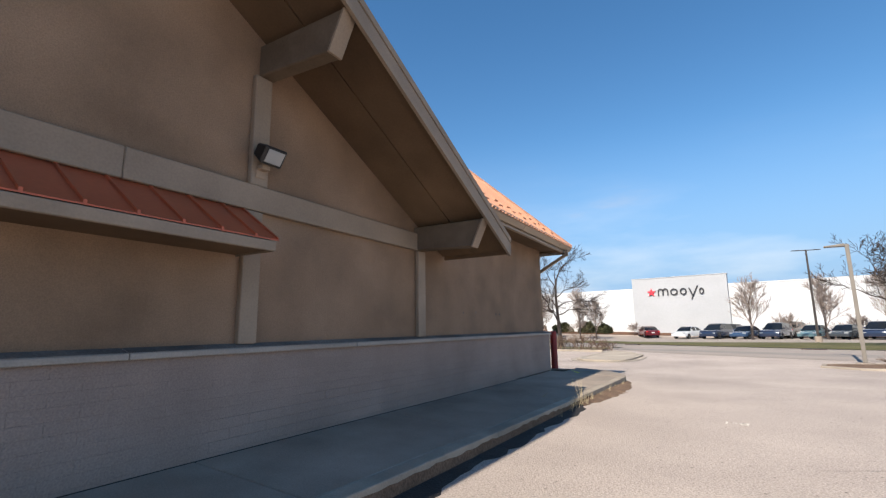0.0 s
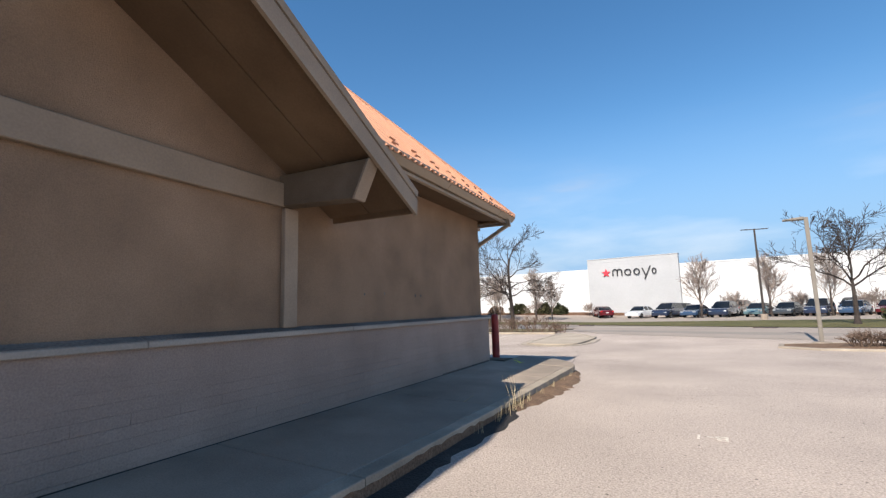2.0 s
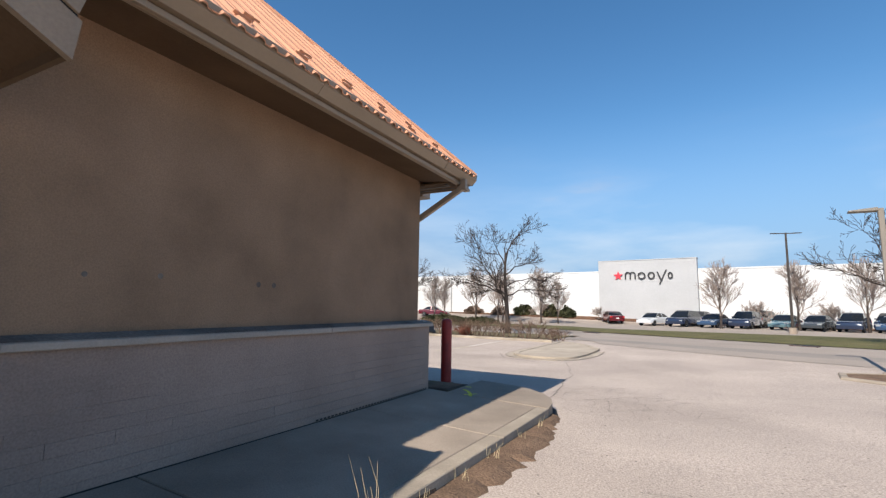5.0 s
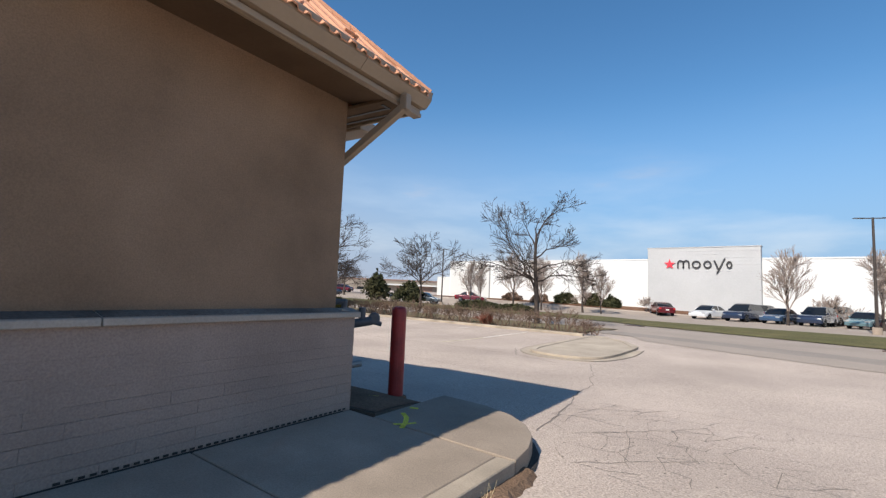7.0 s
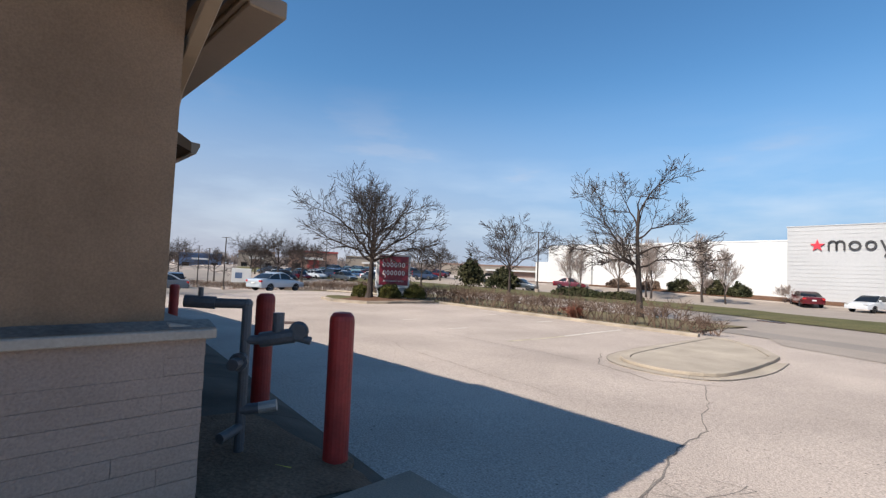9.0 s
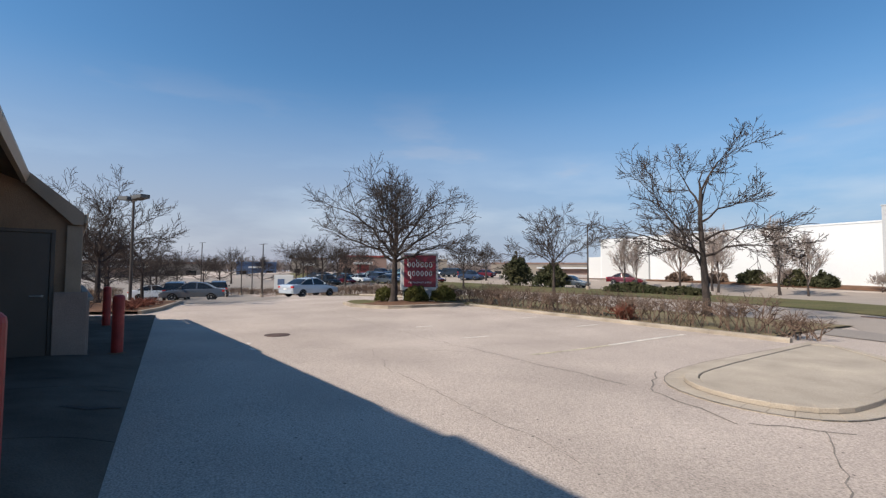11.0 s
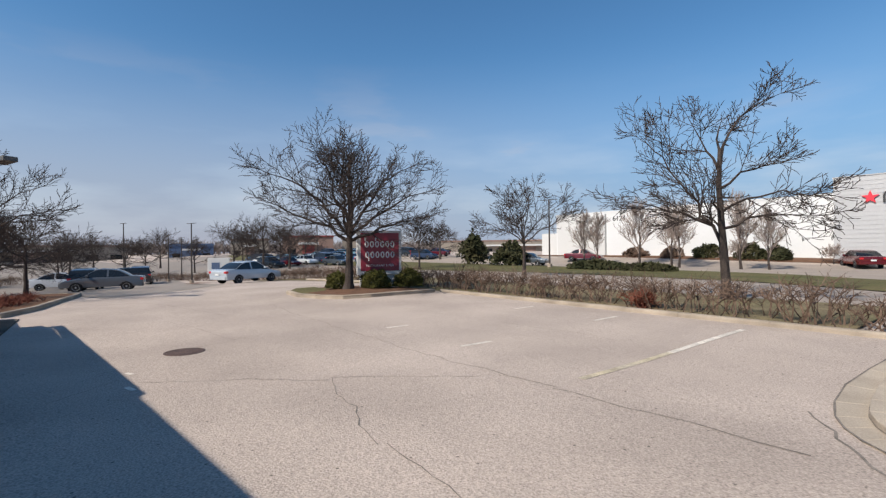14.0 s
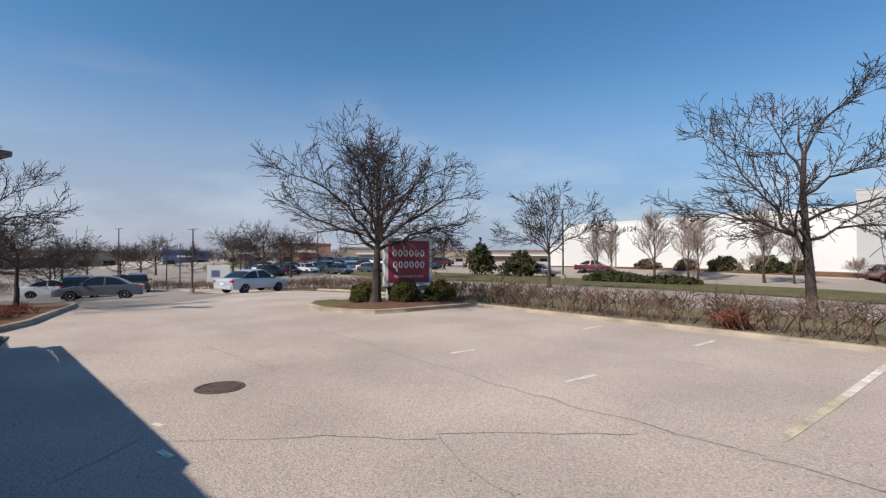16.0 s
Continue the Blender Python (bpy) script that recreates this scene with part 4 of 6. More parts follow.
for x, y, k in ((-71, 45, 1.05), (-67, 47, 0.95), (-78, 38, 0.8), (-80, 30, 0.8), (-84, 27, 0.85), (-88, 34, 0.8), (-70, 22, 0.75), (-62, 17, 0.85), (-52, 14, 0.9), (-46, 16.5, 0.8), (-96, 52, 0.9), (-90, 62, 0.9), (-66, 12, 0.9), (-42, 11, 1.0), (-98, 26, 0.9), (-60, 70, 0.95), (-104, 40, 1.0), (-36.5, 13.6, 0.8), (-40.5, 15.6, 0.75), (-48, 12.5, 0.85), (-57, 21, 0.6), (-76, 50, 0.9), (-84, 48, 0.85)):
    c = copy_thing(rounded, pose(*ground_at(x, y), 0, 0, spot.uniform(0, 360)))
    c.scale = (1.25 * k * spot.uniform(0.9, 1.15), 1.25 * k, 1.22 * k * spot.uniform(0.9, 1.05))


def hedge(name, a, b, width, height, per_metre, seed, label, material=HEDGE_TWIG):
    """Bare clipped hedge: many crooked stems, forking to a dense top."""
    rng = random.Random(seed)
    a, b = Vector(a), Vector(b)
    run = (b - a).length
    ux = (b - a).normalized()
    vx = Vector((-ux.y, ux.x, 0))
    out = []
    for k in range(int(run * per_metre)):
        f = rng.random()
        clump = 0.84 + 0.34 * noise.noise((f * run * 1.1, seed, 0))
        if rng.random() > 0.62 + 0.9 * noise.noise((f * run * 1.6, seed + 9, 0)):
            continue
        p = a + ux * (run * f) + vx * rng.gauss(0, width * 0.20)
        p.z = gz(p.x, p.y) + 0.03
        h = height * clump * rng.uniform(0.72, 1.08)
        d = Vector((rng.gauss(0, 0.45), rng.gauss(0, 0.45), 1)).normalized()
        r = rng.uniform(0.008, 0.020)
        q = p + d * h * 0.42
        out.append((*p, *q, r, r * 0.8))
        for f in range(3):
            d2 = (d + Vector((rng.gauss(0, 0.75), rng.gauss(0, 0.75), 0.1))).normalized()
            m = q + d2 * h * rng.uniform(0.22, 0.36)
            out.append((*q, *m, r * 0.75, r * 0.55))
            for g in range(3):
                d3 = (d2 + Vector((rng.gauss(0, 1.0), rng.gauss(0, 1.0), rng.gauss(0.1, 0.4)))).normalized()
                e = m + d3 * h * rng.uniform(0.14, 0.34)
                out.append((*m, *e, r * 0.5, r * 0.25))
    me = sticks(out, 3)
    me.materials.append(material)
    return tagged(new(name, me), label, "hedge", kind="stuff")


hedge("hedge", lot(-1.2, 1.0), lot(10.4, 1.0), 1.4, 1.28, 46, 71, "clipped leafless brown hedge along the kerb")
hedge("hedge", lot(10.4, 1.1), lot(22, 1.1), 1.4, 1.2, 44, 72, "clipped leafless brown hedge along the kerb")
hedge("hedge", lot(22, 1.1), lot(38, 1.2), 1.6, 1.15, 36, 73, "clipped leafless brown hedge along the kerb")
hedge("hedge", lot(38, 1.2), lot(56, 1.2), 2.2, 1.0, 24, 74, "clipped leafless brown hedge along the kerb")
hedge("rust_shrub", lot(2.55, 0.75), lot(3.0, 0.85), 0.5, 0.75, 330, 75, "small rust-coloured shrub in the hedge", RED_TWIG)
hedge("hedge_end", lot(-2.5, 0.8), lot(-1.3, 0.9), 1.0, 0.85, 55, 76, "sparse straggling end of the bare hedge")


def leafy(name, at, size, n, seed, material, label, category="shrub", leaf=0.06, group="", cone=0.0):
    """A dense evergreen: a few stems and many small leaf clumps in an uneven body."""
    rng = np.random.default_rng(seed)
    ob = thing(name, at, label, category, group)
    v = rng.normal(size=(n, 3))
    v /= np.linalg.norm(v, axis=1, keepdims=True)
    v[:, 2] = np.abs(v[:, 2]) if cone == 0 else v[:, 2]
    rad = rng.uniform(0.15 if cone else 0.55, 1.0, n) ** 0.5
    lump = np.array([noise.noise((p[0] * 2.2 + seed, p[1] * 2.2, p[2] * 2.2)) for p in v])
    c = v * (rad * (1 + (0.85 if cone else 0.35) * lump))[:, None]
    if cone:
        c[:, 2] = c[:, 2] * 0.5 + 0.5
        c[:, :2] *= np.clip(1.15 - cone * c[:, 2:3], 0.08, 2)
    c = c * np.array([[size[0] / 2, size[1] / 2, size[2]]]) + np.array([[0, 0, 0.05]])
    w = rng.normal(size=(n, 3)) * leaf
    u = rng.normal(size=(n, 3)) * leaf
    verts = np.stack([c - w, c + u, c + w, c - u], axis=1).reshape(-1, 3)
    faces = (np.arange(n)[:, None] * 4 + np.array([[0, 1, 2, 3]])).tolist()
    me = bpy.data.meshes.new("leaves")
    me.from_pydata(verts.tolist(), [], faces)
    me.materials.append(material)
    crown = new("foliage", me)
    crown.parent = ob
    stem = sticks([(0, 0, -0.05, 0, 0, size[2] * 0.6, 0.03, 0.015)] + [(0, 0, size[2] * 0.1, math.cos(t) * size[0] * 0.3, math.sin(t) * size[1] * 0.3, size[2] * 0.5, 0.018, 0.008) for t in (0.3, 1.7, 2.9, 4.2, 5.4)], 5)
    stem.materials.append(BARK)
    st = new("stems", stem)
    st.parent = ob
    return ob


# ---- sign island ----
ISLE = [(-17.95, 28.25), (-18.15, 27.0), (-18.45, 25.6), (-18.9, 24.75), (-19.8, 24.35), (-21.1, 24.15), (-22.6, 24.5), (-23.5, 25.3), (-23.3, 26.6), (-22.6, 28.7)]
bm = bmesh.new()
mid = bm.verts.new((-20.6, 26.6, gz(-20.6, 26.6) + 0.16))
rim = [bm.verts.new((x, y, gz(x, y) + (0.11 if i < 6 else 0.05))) for i, (x, y) in enumerate(ISLE)]
for p, q in zip(rim, rim[1:] + rim[:1]):
    bm.faces.new((mid, p, q))
tagged(part("island", bm, MULCH), "mulched island at the foot of the sign", "island", kind="structure")
bm = bmesh.new()
tip = [(-20.3, 24.55), (-21.2, 24.3), (-22.5, 24.62), (-23.3, 25.3), (-23.1, 26.0), (-21.9, 25.9), (-20.9, 25.2)]
bm.faces.new([bm.verts.new((x, y, gz(x, y) + 0.115)) for x, y in tip])
tagged(part("island_grass", bm, GRASS), "patch of grass at the tip of the island", "grass", kind="structure")


def kerb_run(points, name, label, w=0.16, h=0.13, back=1, material=KERB, piece=1.8):
    """A kerb of separate lengths along a line on the ground."""
    holder = tagged(new(name), label, "kerb", kind="structure")
    for p, q in zip(points, points[1:]):
        p, q = Vector((*p[:2], 0)), Vector((*q[:2], 0))
        run = (q - p).length
        k = max(1, round(run / piece))
        for i in range(k):
            a, b = p.lerp(q, i / k), p.lerp(q, (i + 1) / k)
            d = (b - a).normalized()
            nrm = Vector((-d.y, d.x, 0)) * back
            a2, b2 = a + d * 0.003, b - d * 0.003
            bm = bmesh.new()
            prof = ((0, -0.08), (0.012, h - 0.03), (0.04, h), (w, h + 0.004), (w, -0.08))
            rows = [[bm.verts.new(Vector((*(e + nrm * o)[:2], gz(e.x, e.y) + z))) for o, z in prof] for e in (a2, b2)]
            for j in range(len(prof) - 1):
                bm.faces.new((rows[0][j], rows[1][j], rows[1][j + 1], rows[0][j + 1]))
            bm.faces.new(rows[0])
            bm.faces.new(rows[1][::-1])
            part("kerb_length", bm, material, holder)
    return holder


kerb_run([lot(-2.2, 0.0), lot(10.55, 0.0)], "kerb_hedge", "tan concrete kerb in front of the hedge", back=-1, h=0.10)
kerb_run(ISLE[:7], "kerb_island", "rounded concrete kerb of the sign island", back=-1, piece=0.9)
kerb_run([lot(15.2, 0.3), lot(25.0, 0.3)], "kerb_west", "concrete kerb in front of the far hedge", back=-1)

SIGN_A, SIGN_B = Vector((-20.98, 26.78, 0)), Vector((-20.10, 28.38, 0))
along = (SIGN_B - SIGN_A).normalized()
turn = math.degrees(math.atan2(along.y, along.x))
sign = thing("restaurant_sign", (SIGN_A.x, SIGN_A.y, gz(-20.5, 27.5) + 0.15), "white boxed roadside sign with a burgundy face", "sign", turn=turn)
SW = (SIGN_B - SIGN_A).length
part("cabinet", box(0, 0.0, 0.48, SW, 0.42, 2.30, 0.02), WHITE_WARM, sign)
part("base", box(0.12, 0.08, -0.1, SW - 0.12, 0.34, 0.478), WHITE_WARM, sign)
face = part("face", box(0.14, -0.012, 0.64, SW - 0.11, -0.001, 2.20, 0.004), SIGN_RED, sign, "burgundy sign face")
# the two name lines as plain outlined shapes, one for each character
def glyph_ring(x0, z0, x1, z1, t, y0, y1, bm=None, n=12):
    """A flat ring standing upright between two corners."""
    bm = bm or bmesh.new()
    cx, cz, rx, rz = (x0 + x1) / 2, (z0 + z1) / 2, (x1 - x0) / 2, (z1 - z0) / 2
    loops = [[bm.verts.new((cx + (rx - e) * math.cos(2 * math.pi * k / n), y, cz + (rz - e) * math.sin(2 * math.pi * k / n))) for k in range(n)] for e, y in ((0, y0), (0, y1), (t, y1), (t, y0))]
    for p, q in zip(loops, loops[1:] + loops[:1]):
        for k in range(n):
            bm.faces.new((p[k], p[(k + 1) % n], q[(k + 1) % n], q[k]))
    return bm


def word_shapes(parent, x0, x1, z0, xh, tall, low, count, t, y0, y1, material):
    w = (x1 - x0) / count
    for k in range(count):
        za, zb = z0 - (low.get(k, 0)), z0 + xh
        bm = glyph_ring(x0 + k * w, z0, x0 + k * w + w * 0.82, zb, t, y0, y1)
        if k in tall:
            box(x0 + k * w, y0, zb, x0 + k * w + t, y1, z0 + tall[k], 0, bm)
        if k in low:
            box(x0 + k * w + w * 0.82 - t, y0, za, x0 + k * w + w * 0.82, y1, z0, 0, bm)
        part("mark", bm, material, parent)


word_shapes(face, 0.30, SW - 0.26, 1.60, 0.27, {0: 0.40, 2: 0.40}, {}, 6, 0.050, -0.018, -0.011, WHITE)
word_shapes(face, 0.32, SW - 0.26, 1.17, 0.27, {}, {0: 0.12}, 6, 0.050, -0.018, -0.011, WHITE)


def lettering(text, size, m, material, parent, name="lettering", depth=0.004):
    cu = bpy.data.curves.new(name, "FONT")
    cu.body, cu.size, cu.extrude, cu.align_x, cu.align_y = text, size, depth, "CENTER", "CENTER"
    ob = new(name, cu)
    ob.parent, ob.matrix_local = parent, m
    cu.materials.append(material)
    return ob


stall_mark = tagged(new("stall_number"), "worn white stall number painted on the asphalt", "mark", kind="structure")
lettering("B-1", 0.25, pose(0.40, 8.16, gz(0.4, 8.16) + 0.006, 0, 0, 176), LINE, stall_mark, "painted_number", 0.001)
lettering("RESTAURANT & PIES", 0.125, pose(SW / 2 + 0.01, -0.014, 0.86, 90, 0, 0), WHITE, face)
leafy("box_shrub", (-20.55, 26.05, gz(-20.5, 26) + 0.12), (1.0, 0.9, 0.62), 5500, 3, BOX_GREEN, "clipped yellow-green box shrub beside the tree", leaf=0.018).location = (-21.35, 26.05, gz(-21, 26) + 0.12)
leafy("box_shrub", (-20.25, 27.15, gz(-20, 27) + 0.12), (1.3, 1.2, 0.66), 7500, 4, BOX_GREEN, "clipped olive-green shrub below the sign", leaf=0.018)
leafy("box_shrub", (-19.65, 28.35, gz(-20, 28) + 0.12), (1.3, 1.2, 0.66), 7500, 5, BOX_GREEN, "clipped olive-green shrub below the sign", leaf=0.018)

# ---- concrete island by the drive ----
def rounded_line(line, times=2):
    """The open line with its corners cut away."""
    for _ in range(times):
        cut = [line[0]]
        for (xa, ya), (xb, yb) in zip(line, line[1:]):
            cut += [(xa * 0.75 + xb * 0.25, ya * 0.75 + yb * 0.25), (xa * 0.25 + xb * 0.75, ya * 0.25 + yb * 0.75)]
        line = cut + [line[-1]]
    return line


PAD_TOP = mat("island_concrete", (0.42, 0.350, 0.272), 0.92, 0.16, 1.2, 60, 0.14, 0.3, second=(0.36, 0.30, 0.235))
PAD_FRONT = rounded_line([(-4.95, 26.75), (-5.5, 22.5), (-5.25, 21.35), (-4.3, 20.85), (-3.35, 21.1), (-3.1, 22.2), (-2.95, 24.0)])
PAD = PAD_FRONT + [(-2.95, 24.6), (-3.5, 25.7), (-4.5, 26.75)]
pad = tagged(new("drive_island"), "tan concrete island with a rounded kerb beside the drive", "island", kind="structure")
cx, cy = sum(p[0] for p in PAD) / len(PAD), sum(p[1] for p in PAD) / len(PAD)


def drawn_in(p, f):
    return (cx + (p[0] - cx) * f, cy + (p[1] - cy) * (1 - (1 - f) * 0.5))


slab([drawn_in(p, 0.84) for p in PAD], pad, "slab", lambda x, y: gz(x, y) + 0.065, PAD_TOP, 0.2)
for p, q in zip(PAD, PAD[1:] + PAD[:1]):
    slab([p, q, drawn_in(q, 0.852), drawn_in(p, 0.852)], pad, "kerb", lambda x, y: gz(x, y) + 0.08, PAD_TOP, 0.22)
gutter_at = PAD_FRONT
wide_at = [(x + (x - cx) / math.hypot(x - cx, y - cy) * 0.30, y + (y - cy) / math.hypot(x - cx, y - cy) * 0.30) for x, y in gutter_at]
for p, q, r, t in zip(gutter_at, wide_at, wide_at[1:], gutter_at[1:]):
    slab([p, q, r, t], pad, "gutter_pan", lambda x, y: gz(x, y) + 0.014, PAD_TOP, 0.1)

# ---- paint, cracks, iron ----
def ribbon(name, points, w, material, lift, label, category, seed=0, parent=None):
    """A thin strip on the ground along points, with uneven edges."""
    rng = random.Random(seed)
    bm = bmesh.new()
    rows = []
    for k, p in enumerate(points):
        q = points[min(k + 1, len(points) - 1)]
        o = points[max(k - 1, 0)]
        d = (Vector(q[:2]) - Vector(o[:2])).normalized()
        n = Vector((-d.y, d.x))
        ww = w * rng.uniform(0.7, 1.3) if seed else w
        rows.append([bm.verts.new((p[0] + n.x * s * ww / 2, p[1] + n.y * s * ww / 2, gz(p[0], p[1]) + lift)) for s in (1, -1)])
    for r, t in zip(rows, rows[1:]):
        bm.faces.new((r[0], r[1], t[1], t[0]))
    return tagged(part(name, bm, material, parent), label, category, kind="structure")


def split(a, b, n):
    return [(a[0] + (b[0] - a[0]) * i / n, a[1] + (b[1] - a[1]) * i / n) for i in range(n + 1)]


STALL = "worn white parking stall line on the asphalt"
ribbon("stall_line", split((-8.17, 21.45), (-7.83, 23.7), 6), 0.11, WORN_LINE, 0.006, STALL, "line")
ribbon("stall_line", split((-7.83, 23.7), (-7.42, 26.4), 6), 0.11, LINE, 0.006, STALL, "line")
ribbon("stall_line", split((-10.74, 21.9), (-10.62, 22.6), 3), 0.10, LINE, 0.006, STALL, "line")
ribbon("stall_line", split((-10.15, 25.7), (-10.02, 26.55), 3), 0.10, LINE, 0.006, STALL, "line")
ribbon("stall_line", split((-13.3, 22.25), (-13.2, 22.8), 3), 0.09, LINE, 0.006, STALL, "line")
ribbon("stall_line", split((-12.7, 26.2), (-12.6, 26.9), 3), 0.09, LINE, 0.006, STALL, "line")
ribbon("paint_mark", [(-12.15, 17.19), (-11.92, 17.23)], 0.07, LINE, 0.006, "scrap of white paint on the asphalt", "mark")
ribbon("paint_mark", [(-13.0, 17.35), (-12.85, 17.4)], 0.06, LINE, 0.006, "scrap of white paint on the asphalt", "mark")


def crack(a, b, seed, w=0.02, wander=0.12):
    rng = random.Random(seed)
    n = max(6, int(math.dist(a, b) / 0.18))
    pts, off = [], 0.0
    d = (Vector(b) - Vector(a)).normalized()
    for k, p in enumerate(split(a, b, n)):
        off += rng.gauss(0, wander * 0.35) - off * 0.12
        pts.append((p[0] - d.y * off, p[1] + d.x * off))
    ribbon("crack", pts, w, CRACK, 0.005, "dark crack in the asphalt", "crack", seed + 1)


random.seed(17)
for k, (a, b, w) in enumerate((((-2.2, 14.2), (-2.5, 17.8), 0.05), ((-2.5, 17.8), (-3.4, 20.4), 0.035), ((-2.3, 15.6), (-1.2, 16.6), 0.02), ((-1.2, 16.6), (1.5, 16.9), 0.022), ((1.5, 16.9), (4.5, 18.6), 0.02),
        ((-1.9, 14.4), (-1.0, 15.4), 0.025), ((-1.0, 15.4), (-0.6, 14.2), 0.02), ((-0.6, 14.2), (-1.6, 13.4), 0.02), ((-2.2, 15.2), (-1.4, 15.0), 0.02), ((-1.4, 15.0), (-1.1, 13.6), 0.018), ((-1.8, 16.4), (-2.1, 15.4), 0.02),
        ((-14.5, 21.6), (-8.2, 20.9), 0.022), ((-8.2, 20.9), (-5.7, 20.6), 0.028), ((-20, 22.6), (-14.5, 21.6), 0.02), ((-12.4, 17.3), (-10.6, 19.2), 0.018), ((-10.6, 19.2), (-9.2, 20.6), 0.018), ((-10.6, 19.2), (-8.4, 18.4), 0.018),
        ((-8.4, 18.4), (-6.2, 18.0), 0.02), ((-6.2, 18.0), (-4.4, 17.6), 0.016), ((-14, 18.1), (-14.6, 20.4), 0.014), ((-12.6, 17.2), (-12.0, 16.4), 0.016), ((-18, 19.2), (-14.4, 19.4), 0.016), ((3.0, 9.0), (6.0, 12.0), 0.02), ((6.0, 12.0), (2.0, 13.6), 0.018),
        ((1.0, 6.0), (4.0, 7.2), 0.018), ((-0.5, 10.5), (2.5, 11.2), 0.014), ((-24, 20.0), (-18, 20.6), 0.02), ((-16, 24.6), (-9, 24.0), 0.016), ((-5.9, 21.9), (-5.2, 20.6), 0.04), ((-5.2, 20.6), (-3.9, 20.1), 0.035), ((-3.9, 20.1), (-3.1, 20.6), 0.03))):
    crack(a, b, 200 + k, w * (0.38 if a[0] > -2.6 else 0.55), 0.09)
# fine alligator cracking at the corner of the drive
rng = random.Random(61)
knots = {(i, j): (-2.35 + i * 0.29 + rng.uniform(-0.12, 0.12), 12.9 + j * 0.29 + rng.uniform(-0.12, 0.12)) for i in range(13) for j in range(13)}
bm = bmesh.new()
for (i, j), p in knots.items():
    for o in ((i + 1, j), (i, j + 1), (i + 1, j + 1)):
        if o not in knots or rng.random() > (0.48 if o[0] == i or o[1] == j else 0.14):
            continue
        q = knots[o]
        if math.hypot((p[0] + 1.1) / 1.6, (p[1] - 15.0) / 1.7) > 0.75 + 0.4 * rng.random() or (p[0] < -1.75 and p[1] < 14.1):
            continue
        line = [(p[0] + (q[0] - p[0]) * f + rng.uniform(-0.02, 0.02), p[1] + (q[1] - p[1]) * f + rng.uniform(-0.02, 0.02)) for f in (0, 0.5, 1)]
        line[0], line[2] = p, q
        d = (Vector(q) - Vector(p)).normalized()
        w = rng.uniform(0.002, 0.004)
        pairs = [[bm.verts.new((x - d.y * e * w, y + d.x * e * w, gz(x, y) + 0.004)) for e in (1, -1)] for x, y in line]
        for r, t in zip(pairs, pairs[1:]):
            bm.faces.new((r[0], r[1], t[1], t[0]))
tagged(part("crack_web", bm, CRACK), "fine alligator cracking in the worn asphalt", "crack", kind="stuff")

for line, w in ((gutter_at, 0.016), (wide_at, 0.020)):
    fine = [q for a, b in zip(line, line[1:]) for q in split(a, b, 3)[:-1]] + [line[-1]]
    ribbon("joint", fine, w, CRACK, 0.019, "dark open joint beside the kerb of the island", "crack", 5)

# dark ribbon painting the shadow line at the foot of the rounded kerb
ribbon("wet_edge", [(x + 0.03, y) for x, y in arc], 0.10, WET_AND_SHADE, 0.012, "painted line of shade against the rounded kerb", "dirt", 9)

manhole = thing("manhole_cover", ground_at(-13.95, 18.38, 0.003), "round rusty iron manhole cover set in the asphalt", "manhole")
part("frame", lathe([(0.32, -0.05), (0.32, 0.006), (0.275, 0.008), (0.27, -0.02)], 28), IRON, manhole)
lid = part("lid", lathe([(0.265, -0.05), (0.265, 0.004), (0.255, 0.008)], 28), IRON, manhole)
bm = bmesh.new()
for k in range(-3, 4):
    w = math.sqrt(max(0.01, 0.235 ** 2 - (k * 0.067) ** 2))
    box(-w, k * 0.067 - 0.013, 0.008, w, k * 0.067 + 0.013, 0.014, 0, bm)
part("tread", bm, IRON, lid)

# ---- the department store ----
SU, SV = LU, LV
S0 = Vector((-33.6, 75.6, 0))
store = tagged(new("department_store"), "long white windowless department store with a raised sign block", "building", kind="structure")
store.matrix_world = Matrix.Translation(S0) @ Matrix.Rotation(-LOT, 4, "Z")
# in the store's frame x runs east along the wall, y away from the road
part("wall", box(-8.6, 0.0, -0.5, 95, 30, 6.45), WHITE, store)
part("parapet", box(-8.7, -0.05, 6.453, 95, 0.35, 6.62), WHITE, store)
block = part("sign_block", box(23.9, -1.1, -0.5, 35.6, 0.0 - 0.003, 7.80), BLOCK_PANEL, store, "slightly greyer ribbed sign block")
for k in range(19):
    part("rib", box(23.9, -1.125, 0.35 + k * 0.39, 35.6, -1.101, 0.38 + k * 0.39), BLOCK_PANEL, block)
part("coping", box(23.85, -1.15, 7.803, 35.65, 0.2, 7.9), BLOCK_PANEL, block)
part("recess", box(-8.4, -0.06, 0.5, -0.5, -0.003, 6.1), WHITE_WARM, store)
part("recess_trim", box(-0.48, -0.12, 0.0, -0.3, -0.003, 6.3), GREY, store)
part("annex", box(-16.5, 6.0, -0.5, -8.7, 24, 4.2), WHITE_WARM, store)
part("annex_door", box(-12.8, 5.9, 0.2, -10.5, 5.99, 2.9), GREY, store)
star = bmesh.new()
prism([(26.45 + 0.62 * (1 if k % 2 == 0 else 0.4) * math.sin(k * math.pi / 5), -1.14, 5.85 + 0.62 * (1 if k % 2 == 0 else 0.4) * math.cos(k * math.pi / 5)) for k in range(10)], (0, -0.12, 0), star)
part("star", star, STAR, block, "red five-pointed star")
